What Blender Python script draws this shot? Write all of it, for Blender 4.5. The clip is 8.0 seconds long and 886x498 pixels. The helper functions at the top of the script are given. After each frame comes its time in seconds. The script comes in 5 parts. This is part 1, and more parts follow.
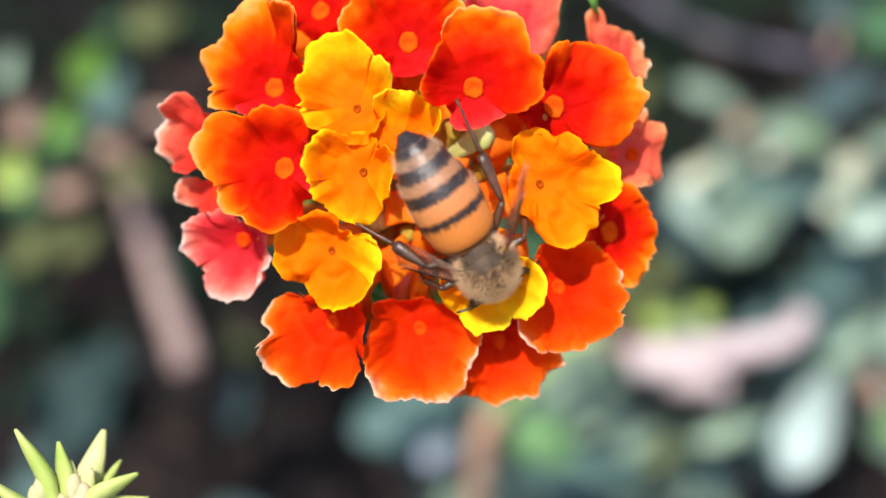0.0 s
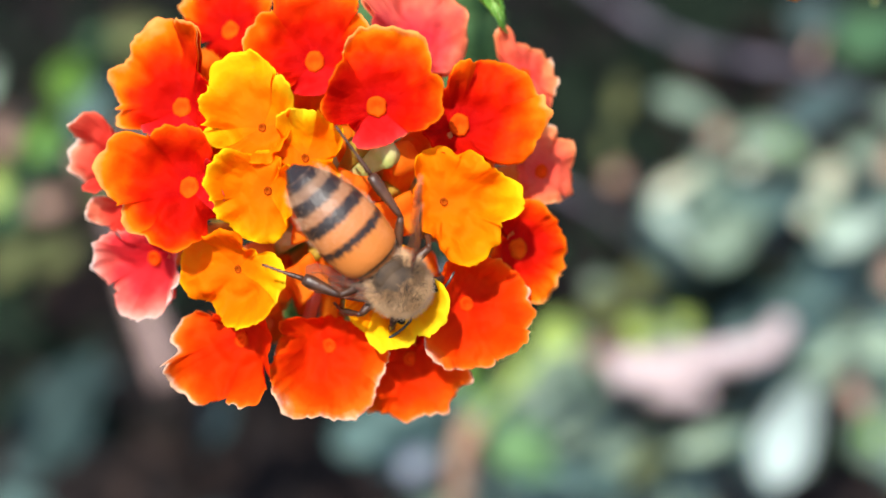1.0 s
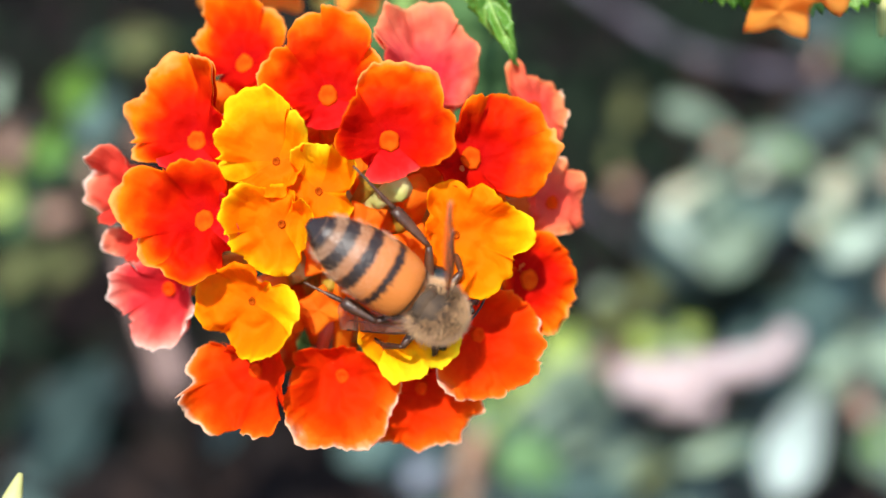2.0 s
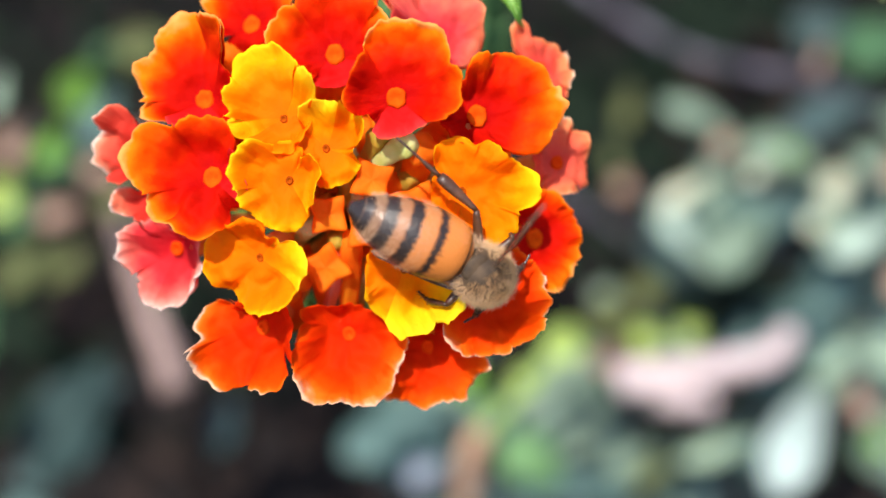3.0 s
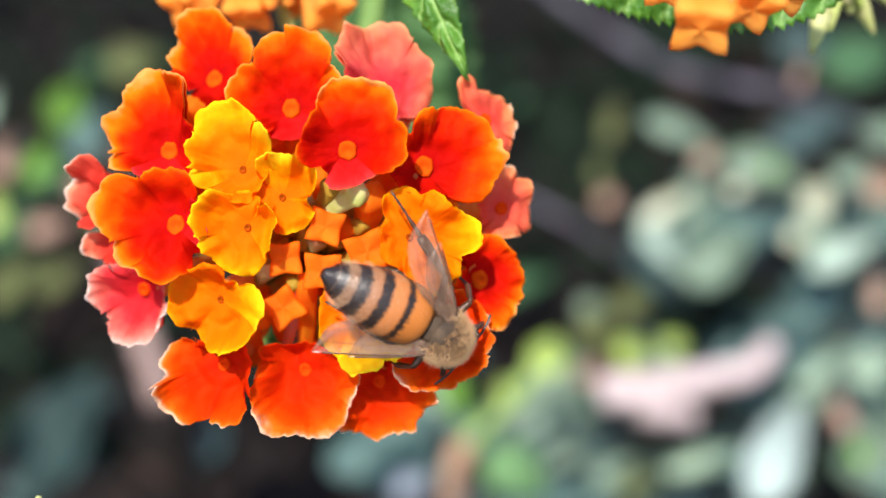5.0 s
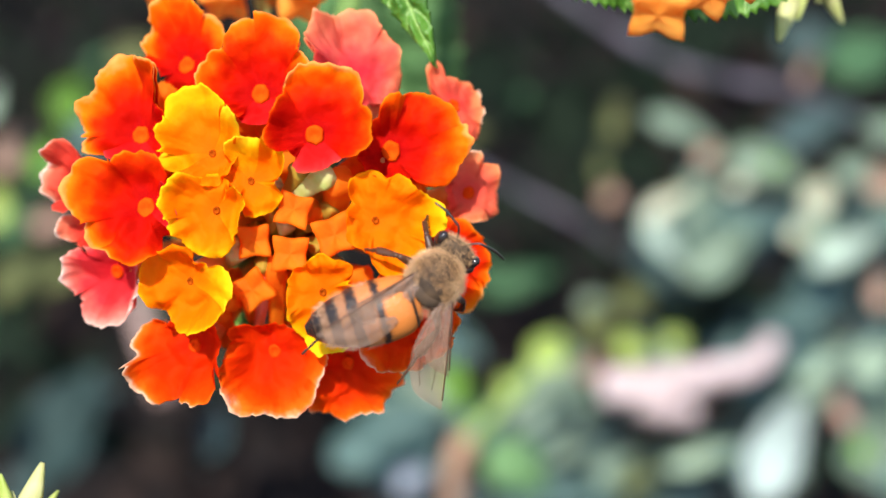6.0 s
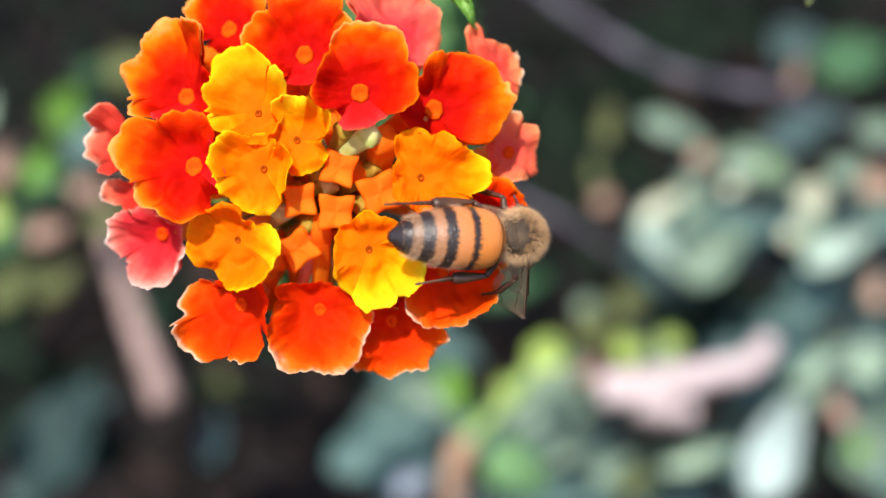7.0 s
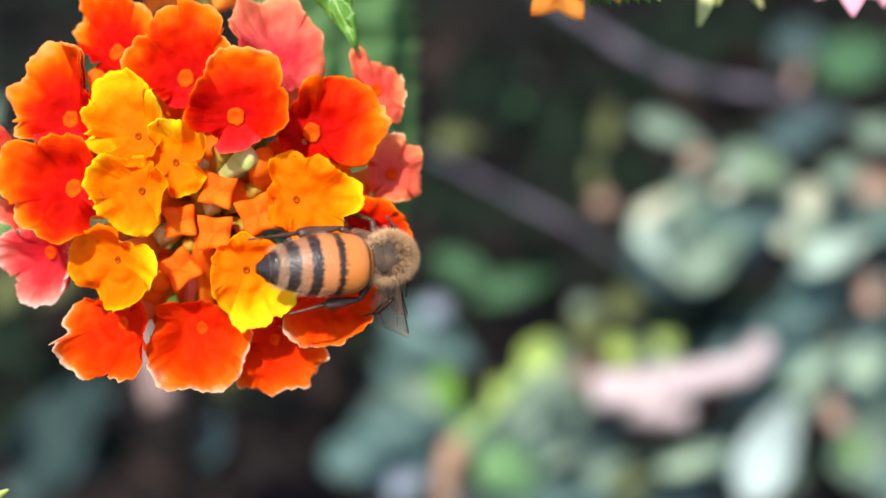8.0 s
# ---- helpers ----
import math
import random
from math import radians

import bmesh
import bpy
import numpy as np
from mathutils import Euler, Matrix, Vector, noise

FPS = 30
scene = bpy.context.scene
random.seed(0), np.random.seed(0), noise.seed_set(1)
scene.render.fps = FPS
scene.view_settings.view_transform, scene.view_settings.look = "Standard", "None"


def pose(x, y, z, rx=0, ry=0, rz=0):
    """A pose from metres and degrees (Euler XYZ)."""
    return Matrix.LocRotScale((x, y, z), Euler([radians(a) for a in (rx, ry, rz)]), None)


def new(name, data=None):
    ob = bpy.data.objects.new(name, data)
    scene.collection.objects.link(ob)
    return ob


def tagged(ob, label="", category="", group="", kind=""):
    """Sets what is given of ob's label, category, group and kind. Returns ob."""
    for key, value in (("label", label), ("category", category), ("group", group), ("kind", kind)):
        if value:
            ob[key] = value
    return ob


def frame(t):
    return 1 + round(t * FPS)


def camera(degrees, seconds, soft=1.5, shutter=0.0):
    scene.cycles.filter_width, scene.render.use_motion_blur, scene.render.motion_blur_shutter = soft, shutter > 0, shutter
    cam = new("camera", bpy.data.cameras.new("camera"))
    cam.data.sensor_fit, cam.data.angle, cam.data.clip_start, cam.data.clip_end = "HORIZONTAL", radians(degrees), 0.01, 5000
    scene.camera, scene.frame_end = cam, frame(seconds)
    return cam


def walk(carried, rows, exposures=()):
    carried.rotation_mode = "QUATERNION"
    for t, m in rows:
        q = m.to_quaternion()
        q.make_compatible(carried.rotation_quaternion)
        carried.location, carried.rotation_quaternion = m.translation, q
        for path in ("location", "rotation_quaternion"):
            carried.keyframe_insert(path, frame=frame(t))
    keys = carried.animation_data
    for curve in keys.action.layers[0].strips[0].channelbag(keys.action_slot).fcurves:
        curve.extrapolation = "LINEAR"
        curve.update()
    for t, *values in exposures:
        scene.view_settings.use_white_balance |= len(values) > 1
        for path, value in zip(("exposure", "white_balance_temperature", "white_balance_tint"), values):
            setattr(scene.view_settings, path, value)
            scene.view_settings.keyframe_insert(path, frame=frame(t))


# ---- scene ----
cam = camera(38.1, 8.0, 1.5)
METRES, EYE, TILT = 0.08, 0.8, -35.0
# the line of sight at the start: x to the right, y ahead, z up from it
VIEW = pose(0, 0, EYE, TILT, 0, 0)
ROWS = [
    (0, 0, 0, 0, 0, 0, 0),
    (0.2, 0.0343, 0.0081, -0.021, 0.04, 0.06, 0.11),
    (0.3, 0.0175, 0.0121, -0.0294, 0.07, 0.08, 0.17),
    (0.5, 0.0211, 0.0202, -0.0327, 0.11, 0.14, 0.28),
    (0.7, 0.0373, 0.0099, -0.0164, -0.05, 0.26, 0.28),
    (0.8, 0.0384, 0.0047, -0.0109, -0.13, 0.32, 0.28),
    (1, 0.0807, -0.0056, 0.007, -0.29, 0.44, 0.28),
    (1.2, 0.1166, -0.005, 0.0207, -0.18, 0.47, 0.25),
    (1.3, 0.1164, -0.0046, 0.0228, -0.12, 0.48, 0.24),
    (1.5, 0.0901, -0.004, 0.0019, -0.01, 0.51, 0.21),
    (1.7, 0.086, -0.0095, 0.0204, -0.02, 0.58, 0.23),
    (2.8, 0.0342, -0.0396, 0.0274, -0.08, 0.93, 0.31),
    (3, 0.0676, -0.027, -0.0154, -0.09, 1, 0.33),
    (3.2, 0.0849, -0.0408, 0.0103, -0.27, 1.08, 0.36),
    (3.5, 0.0668, -0.0614, -0.0159, -0.53, 1.19, 0.4),
    (3.7, 0.081, -0.0675, 0.0025, -0.59, 1.2, 0.41),
    (4, 0.0709, -0.0767, -0.0088, -0.69, 1.21, 0.42),
    (4.2, 0.1231, -0.0771, -0.004, -0.64, 1.25, 0.41),
    (5.3, 0.1088, -0.1204, 0.0163, -0.36, 1.45, 0.39),
    (5.5, 0.1293, -0.116, 0.0036, -0.31, 1.49, 0.38),
    (5.7, 0.1452, -0.1251, 0.0146, -0.19, 1.41, 0.32),
    (5.9, 0.1897, -0.1296, 0.0222, -0.06, 1.33, 0.25),
    (6, 0.1554, -0.1318, 0.0007, 0, 1.29, 0.22),
    (6.1, 0.1374, -0.1336, -0.0152, 0.01, 1.34, 0.24),
    (6.3, 0.1628, -0.1373, -0.0319, 0.04, 1.43, 0.29),
    (6.4, 0.1779, -0.1391, -0.0259, 0.05, 1.47, 0.31),
    (6.5, 0.1257, -0.1385, -0.0319, 0.06, 1.52, 0.33),
    (6.7, 0.1131, -0.142, -0.0502, -0.2, 1.68, 0.56),
    (7, 0.0953, -0.1473, -0.0584, -0.58, 1.91, 0.9),
    (7.1, 0.1407, -0.1508, -0.045, -0.43, 1.81, 0.9),
    (7.3, 0.1722, -0.1577, -0.0093, -0.12, 1.62, 0.89),
    (7.5, 0.1793, -0.1647, -0.0339, 0.19, 1.42, 0.88),
    (7.7, 0.2326, -0.1671, -0.0369, 0.23, 1.57, 0.8),
    (8, 0.2462, -0.1708, -0.0362, 0.3, 1.79, 0.68),
]
walk(cam, [(t, VIEW @ pose(METRES * x, METRES * y, METRES * z, 90 + pitch, roll, yaw)) for t, x, y, z, yaw, pitch, roll in ROWS])

MM = 0.001
# the flower head's base, behind the florets, on its stalk
HEAD = VIEW @ pose(-3.07 * MM, 112.0 * MM, 5.73 * MM)


def on_head(x, y, z, rx=0, ry=0, rz=0):
    """A pose in millimetres and degrees from the flower head's base."""
    return HEAD @ pose(x * MM, y * MM, z * MM, rx, ry, rz)


# the lens is focused on the flower head
focus = tagged(new("focus_mark"), kind="structure")
focus.matrix_world = on_head(0, -20.0, 0)
cam.data.dof.use_dof = True
cam.data.dof.focus_object = focus
cam.data.dof.aperture_fstop = 14.0

# ---- light ----
to_sun = Vector((-0.16, -0.51, 0.84)).normalized()
world = bpy.data.worlds.new("sky")
scene.world = world
world.use_nodes = True
wn = world.node_tree
sky = wn.nodes.new("ShaderNodeTexSky")
sky.sky_type, sky.sun_disc = "NISHITA", False
sky.sun_elevation = math.asin(to_sun.z)
sky.sun_rotation = math.atan2(to_sun.x, to_sun.y)
wn.links.new(sky.outputs[0], wn.nodes["Background"].inputs[0])
wn.nodes["Background"].inputs[1].default_value = 0.2
sun = new("sun", bpy.data.lights.new("sun", "SUN"))
sun.data.energy, sun.data.angle, sun.data.color = 4.9, radians(0.55), (1.0, 0.95, 0.87)
sun.matrix_world = to_sun.to_track_quat("Z", "Y").to_matrix().to_4x4()


scene.view_settings.exposure = 0.61


# ---- materials ----
def material(name, rough=0.5, spec=0.5):
    m = bpy.data.materials.new(name)
    m.use_nodes = True
    b = m.node_tree.nodes["Principled BSDF"]
    b.inputs["Roughness"].default_value = rough
    b.inputs["Specular IOR Level"].default_value = spec
    return m, m.node_tree, b


def node(tree, kind, **values):
    n = tree.nodes.new(kind)
    for key, value in values.items():
        n.inputs[key].default_value = value
    return n


def ramp(tree, stops):
    r = tree.nodes.new("ShaderNodeValToRGB")
    e = r.color_ramp.elements
    while len(e) < len(stops):
        e.new(0.5)
    for el, (at, col) in zip(e, stops):
        el.position, el.color = at, (*col, 1)
    return r


def object_noise(tree, scale, detail=3.0, stretch=None, rough=0.5):
    c = tree.nodes.new("ShaderNodeTexCoord")
    n = node(tree, "ShaderNodeTexNoise", Scale=scale, Detail=detail, Roughness=rough)
    src = c.outputs["Object"]
    if stretch:
        mp = tree.nodes.new("ShaderNodeMapping")
        mp.inputs["Scale"].default_value = stretch
        tree.links.new(src, mp.inputs["Vector"])
        src = mp.outputs[0]
    tree.links.new(src, n.inputs["Vector"])
    return n


def math_node(tree, op, a, b):
    n = tree.nodes.new("ShaderNodeMath")
    n.operation = op
    for i, v in enumerate((a, b)):
        if isinstance(v, (int, float)):
            n.inputs[i].default_value = v
        else:
            tree.links.new(v, n.inputs[i])
    return n.outputs[0]


def bump(tree, bsdf, height, strength, dist):
    b = node(tree, "ShaderNodeBump", Strength=strength, Distance=dist)
    tree.links.new(height, b.inputs["Height"])
    tree.links.new(b.outputs[0], bsdf.inputs["Normal"])
    return b


def thin(m, tree, bsdf, colour, share, normal=None):
    """Lets light through a petal or leaf."""
    tl = tree.nodes.new("ShaderNodeBsdfTranslucent")
    mix = node(tree, "ShaderNodeMixShader")
    mix.inputs[0].default_value = share
    tree.links.new(colour, tl.inputs["Color"])
    if normal:
        tree.links.new(normal, tl.inputs["Normal"])
    tree.links.new(bsdf.outputs[0], mix.inputs[1])
    tree.links.new(tl.outputs[0], mix.inputs[2])
    tree.links.new(mix.outputs[0], tree.nodes["Material Output"].inputs[0])


def petal_material(name, stops, share=0.56, rough=0.7):
    m, tree, b = material(name, rough, 0.06)
    at = tree.nodes.new("ShaderNodeAttribute")
    at.attribute_name = "rim"
    blotch = object_noise(tree, 420, 3)
    grain = object_noise(tree, 2600, 4)
    v = math_node(tree, "ADD", at.outputs["Fac"], math_node(tree, "MULTIPLY", math_node(tree, "SUBTRACT", blotch.outputs["Fac"], 0.5), 0.55))
    info = tree.nodes.new("ShaderNodeObjectInfo")
    v = math_node(tree, "ADD", v, math_node(tree, "MULTIPLY", math_node(tree, "SUBTRACT", info.outputs["Random"], 0.5), 0.05))
    r = ramp(tree, stops)
    tree.links.new(v, r.inputs[0])
    tree.links.new(r.outputs[0], b.inputs["Base Color"])
    h = math_node(tree, "ADD", grain.outputs["Fac"], math_node(tree, "MULTIPLY", blotch.outputs["Fac"], 3.0))
    bp = bump(tree, b, h, 0.26, 0.0003)
    thin(m, tree, b, r.outputs[0], share, bp.outputs[0])
    return m


PETAL = {
    "red": petal_material("red_petal", [(0.0, (0.56, 0.003, 0.002)), (0.28, (0.71, 0.01, 0.001)), (0.46, (0.83, 0.045, 0.001)), (0.62, (0.91, 0.13, 0.001)), (0.82, (0.94, 0.26, 0.004)), (1.0, (0.95, 0.46, 0.12))]),
    "ember": petal_material("orange_red_petal", [(0.0, (0.72, 0.02, 0.0006)), (0.4, (0.82, 0.05, 0.0008)), (0.65, (0.88, 0.1, 0.0015)), (0.84, (0.93, 0.2, 0.01)), (0.93, (0.92, 0.34, 0.1)), (1.0, (0.92, 0.62, 0.42))]),
    "yellow": petal_material("yellow_petal", [(0.0, (0.88, 0.19, 0.0006)), (0.42, (0.93, 0.25, 0.0006)), (0.62, (0.95, 0.33, 0.0008)), (0.78, (0.97, 0.5, 0.002)), (1.0, (0.97, 0.68, 0.008))]),
    "salmon": petal_material("salmon_petal", [(0.0, (0.78, 0.08, 0.06)), (0.35, (0.85, 0.17, 0.09)), (0.6, (0.9, 0.29, 0.12)), (0.85, (0.93, 0.44, 0.2)), (1.0, (0.95, 0.72, 0.52))]),
    "pink": petal_material("pink_petal", [(0.0, (0.66, 0.01, 0.02)), (0.3, (0.78, 0.05, 0.06)), (0.5, (0.85, 0.18, 0.14)), (0.68, (0.9, 0.38, 0.3)), (0.86, (0.92, 0.52, 0.42)), (1.0, (0.94, 0.8, 0.72))]),
    "coral": petal_material("coral_petal", [(0.0, (0.68, 0.03, 0.02)), (0.4, (0.78, 0.08, 0.05)), (0.68, (0.84, 0.16, 0.09)), (0.86, (0.9, 0.34, 0.2)), (1.0, (0.95, 0.78, 0.66))]),
    "rose": petal_material("rose_petal", [(0.0, (0.7, 0.035, 0.055)), (0.2, (0.78, 0.1, 0.095)), (0.42, (0.85, 0.21, 0.13)), (0.65, (0.91, 0.34, 0.16)), (1.0, (0.94, 0.55, 0.3))]),
    "magenta": petal_material("magenta_red_petal", [(0.0, (0.7, 0.005, 0.005)), (0.3, (0.8, 0.02, 0.02)), (0.6, (0.86, 0.06, 0.06)), (0.85, (0.92, 0.15, 0.06)), (1.0, (0.94, 0.35, 0.2))]),
    "lemon": petal_material("lemon_petal", [(0.0, (0.9, 0.22, 0.0006)), (0.3, (0.95, 0.4, 0.001)), (0.55, (0.97, 0.6, 0.004)), (1.0, (0.97, 0.76, 0.02))]),
}


def noisy(name, a, b_, scale, rough=0.5, spec=0.4, bump_scale=None, strength=0.3, dist=0.0003, share=0.0, stretch=None):
    m, tree, b = material(name, rough, spec)
    n = object_noise(tree, scale, 4, stretch)
    r = ramp(tree, [(0.3, a), (0.7, b_)])
    tree.links.new(n.outputs["Fac"], r.inputs[0])
    tree.links.new(r.outputs[0], b.inputs["Base Color"])
    if bump_scale:
        g = object_noise(tree, bump_scale, 4, stretch)
        bump(tree, b, g.outputs["Fac"], strength, dist)
    if share:
        thin(m, tree, b, r.outputs[0], share)
    return m


THROAT = noisy("throat_orange", (0.5, 0.04, 0.001), (0.62, 0.075, 0.002), 900, 0.8, 0.03, 3000, 0.3, 0.0001, 0.1)
THROAT_EMBER = noisy("throat_orange_red", (0.62, 0.035, 0.001), (0.74, 0.06, 0.002), 900, 0.8, 0.03, 3000, 0.3, 0.0001, 0.2)
THROAT_YELLOW = noisy("throat_brown", (0.2, 0.03, 0.001), (0.45, 0.08, 0.002), 900, 0.8, 0.03, 3000, 0.3, 0.0001, 0.1)
TUBE = noisy("corolla_tube", (0.92, 0.34, 0.06), (0.94, 0.5, 0.18), 500, 0.6, 0.08, 2500, 0.3, 0.0002, 0.7)
BUD_ORANGE = noisy("bud_orange", (0.9, 0.15, 0.006), (0.94, 0.32, 0.015), 380, 0.6, 0.08, 2500, 0.3, 0.0002, 0.6)
BUD_YELLOW = noisy("bud_yellow_orange", (0.92, 0.3, 0.03), (0.95, 0.46, 0.09), 300, 0.6, 0.1, 2500, 0.3, 0.0002, 0.45)
BUD_SALMON = noisy("bud_salmon", (0.88, 0.3, 0.16), (0.92, 0.42, 0.28), 300, 0.6, 0.1, 2500, 0.3, 0.0002, 0.45)
BUD_OLIVE = noisy("bud_olive", (0.34, 0.24, 0.02), (0.55, 0.36, 0.05), 350, 0.55, 0.2, 2500, 0.4, 0.0002, 0.45)
BUD_GREEN = noisy("bud_green", (0.5, 0.55, 0.13), (0.72, 0.68, 0.32), 350, 0.55, 0.2, 2500, 0.4, 0.0002, 0.45)
SEPAL = noisy("sepal_green", (0.12, 0.26, 0.04), (0.22, 0.4, 0.1), 300, 0.5, 0.4, 2000, 0.4, 0.0002, 0.3)
STALK = noisy("stalk_green", (0.10, 0.20, 0.04), (0.2, 0.3, 0.08), 200, 0.6, 0.3, 1800, 0.5, 0.0003, 0.1)


def leaf_material(name, a, b_, vein, share=0.3, rough=0.7, spec=0.14, dapple=60):
    m, tree, b = material(name, rough, spec)
    n = object_noise(tree, dapple, 4)
    # uneven leaf tone, widened so that its patches stand in for dappled sun
    r = ramp(tree, [(0.32, tuple(0.62 * v for v in a)), (0.5, a), (0.68, tuple(min(0.85, 1.15 * v) for v in b_))])
    tree.links.new(n.outputs["Fac"], r.inputs[0])
    at = tree.nodes.new("ShaderNodeAttribute")
    at.attribute_name = "vein"
    mix = tree.nodes.new("ShaderNodeMix")
    mix.data_type = "RGBA"
    tree.links.new(at.outputs["Fac"], mix.inputs["Factor"])
    tree.links.new(r.outputs[0], mix.inputs["A"])
    mix.inputs["B"].default_value = (*vein, 1)
    tree.links.new(mix.outputs["Result"], b.inputs["Base Color"])
    g = object_noise(tree, 1600, 4)
    bp = bump(tree, b, g.outputs["Fac"], 0.6, 0.0004)
    thin(m, tree, b, mix.outputs["Result"], share, bp.outputs[0])
    return m


LEAF = {
    "lantana": leaf_material("lantana_leaf", (0.07, 0.19, 0.02), (0.16, 0.34, 0.04), (0.3, 0.48, 0.12), 0.3, 0.36, 0.4, 160),
    "grey": leaf_material("grey_green_leaf", (0.105, 0.159, 0.11), (0.186, 0.248, 0.183), (0.238, 0.289, 0.209), 0.2),
    "pale_grey": leaf_material("pale_grey_leaf", (0.189, 0.27, 0.19), (0.338, 0.446, 0.309), (0.405, 0.486, 0.356), 0.2),
    "pale": leaf_material("pale_leaf", (0.24, 0.32, 0.25), (0.37, 0.46, 0.37), (0.42, 0.5, 0.42), 0.2),
    "bright": leaf_material("silvery_leaf", (0.3, 0.37, 0.33), (0.38, 0.45, 0.41), (0.42, 0.48, 0.44), 0.2, 0.6, 0.2, 20),
    "lime": leaf_material("lime_leaf", (0.26, 0.36, 0.06), (0.4, 0.5, 0.12), (0.45, 0.5, 0.2)),
    "green": leaf_material("green_leaf", (0.09, 0.2, 0.02), (0.16, 0.32, 0.05), (0.2, 0.36, 0.08)),
    "mint": leaf_material("mint_green_leaf", (0.09, 0.19, 0.07), (0.15, 0.27, 0.11), (0.19, 0.32, 0.14)),
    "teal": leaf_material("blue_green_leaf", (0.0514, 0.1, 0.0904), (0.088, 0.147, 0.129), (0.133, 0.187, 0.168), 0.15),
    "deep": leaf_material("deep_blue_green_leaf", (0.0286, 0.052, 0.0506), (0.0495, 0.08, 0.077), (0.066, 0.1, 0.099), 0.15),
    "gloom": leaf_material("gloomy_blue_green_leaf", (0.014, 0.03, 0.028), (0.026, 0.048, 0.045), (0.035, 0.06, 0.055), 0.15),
    "dim": leaf_material("dim_green_leaf", (0.05, 0.11, 0.035), (0.085, 0.18, 0.06), (0.12, 0.22, 0.08), 0.2),
    "white": leaf_material("bleached_leaf", (0.16, 0.19, 0.23), (0.26, 0.29, 0.34), (0.3, 0.3, 0.33), 0.2),
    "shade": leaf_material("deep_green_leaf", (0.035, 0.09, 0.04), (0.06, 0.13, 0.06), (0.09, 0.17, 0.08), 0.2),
    # near black: the shaded depth between the shrubs is painted into this leaf
    "dark": leaf_material("shaded_leaf", (0.005, 0.009, 0.006), (0.013, 0.021, 0.014), (0.018, 0.028, 0.017), 0.15, 0.8, 0.03),
    "olive": leaf_material("olive_leaf", (0.06, 0.072, 0.0264), (0.12, 0.132, 0.048), (0.144, 0.156, 0.06), 0.2),
    "cream": leaf_material("cream_leaf", (0.364, 0.377, 0.247), (0.52, 0.507, 0.377), (0.52, 0.52, 0.39), 0.2),
    "tan": leaf_material("tan_leaf", (0.24, 0.144, 0.102), (0.384, 0.24, 0.18), (0.36, 0.264, 0.192), 0.2),
    # dead-leaf brown, darkened so that its colour carries the shade on the ground
    "brown": leaf_material("shaded_dead_leaf", (0.012, 0.009, 0.008), (0.036, 0.025, 0.021), (0.045, 0.03, 0.026), 0.1, 0.85, 0.03),
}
# near-black soil: the bed's shade is put into its base colour
SHADED_SOIL = noisy("soil", (0.006, 0.005, 0.005), (0.022, 0.018, 0.017), 60, 0.95, 0.03, 300, 0.8, 0.004)
# near-black copy of the bark, with shade put into its colour
SHADED_BARK = noisy("shaded_bark", (0.01, 0.007, 0.006), (0.03, 0.021, 0.018), 120, 0.85, 0.2, 500, 0.8, 0.001)
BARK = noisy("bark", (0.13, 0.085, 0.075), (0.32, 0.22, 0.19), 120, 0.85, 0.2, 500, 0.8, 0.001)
PALE_WOOD = noisy("bleached_wood", (0.28, 0.21, 0.2), (0.56, 0.45, 0.44), 70, 0.8, 0.2, 600, 0.7, 0.001, 0, (1, 1, 0.2))
GREY_TWIG = noisy("grey_twig", (0.03, 0.028, 0.034), (0.13, 0.115, 0.14), 45, 0.85, 0.2, 600, 0.7, 0.001)


# ---- mesh helpers ----
def mesh_part(name, verts, faces, mat, parent=None, label="", smooth=True, attrs=None):
    """One mesh object; under parent where one is given. Its vertices are in millimetres."""
    me = bpy.data.meshes.new(name)
    me.from_pydata([tuple(c * MM for c in v) for v in verts], [], faces)
    for key, values in (attrs or {}).items():
        a = me.attributes.new(key, "FLOAT", "POINT")
        a.data.foreach_set("value", np.asarray(values, dtype=np.float32))
    me.materials.append(mat)
    if smooth:
        me.polygons.foreach_set("use_smooth", [True] * len(me.polygons))
    me.update()
    ob = new(name, me)
    if parent:
        ob.parent = parent
    if label:
        tagged(ob, label)
    return ob


def tube_mesh(points, radii, sides=10, caps=True, flat=1.0):
    """Rings round a line of points; flat squashes them across."""
    verts, faces = [], []
    pts = [Vector(p) for p in points]
    ref = Vector((0.31, 0.22, 0.93))
    for i, p in enumerate(pts):
        d = (pts[min(i + 1, len(pts) - 1)] - pts[max(i - 1, 0)]).normalized()
        u = d.cross(ref)
        u = u.normalized() if u.length > 1e-4 else Vector((1, 0, 0))
        w = d.cross(u)
        for k in range(sides):
            a = 2 * math.pi * k / sides
            verts.append(p + u * math.cos(a) * radii[i] + w * math.sin(a) * radii[i] * flat)
        if i:
            o, q = (i - 1) * sides, i * sides
            faces += [(o + k, o + (k + 1) % sides, q + (k + 1) % sides, q + k) for k in range(sides)]
    if caps:
        faces += [tuple(reversed(range(sides))), tuple(range(len(verts) - sides, len(verts)))]
    return verts, faces


def smooth_line(points, n):
    """Catmull-Rom through the points."""
    p = [Vector(v) for v in points]
    p = [2 * p[0] - p[1], *p, 2 * p[-1] - p[-2]]
    out = []
    for i in range(1, len(p) - 2):
        for k in range(n):
            t = k / n
            a, b, c, d = p[i - 1:i + 3]
            out.append(0.5 * (2 * b + (c - a) * t + (2 * a - 5 * b + 4 * c - d) * t * t + (3 * b - a - 3 * c + d) * t ** 3))
    out.append(p[-2])
    return out


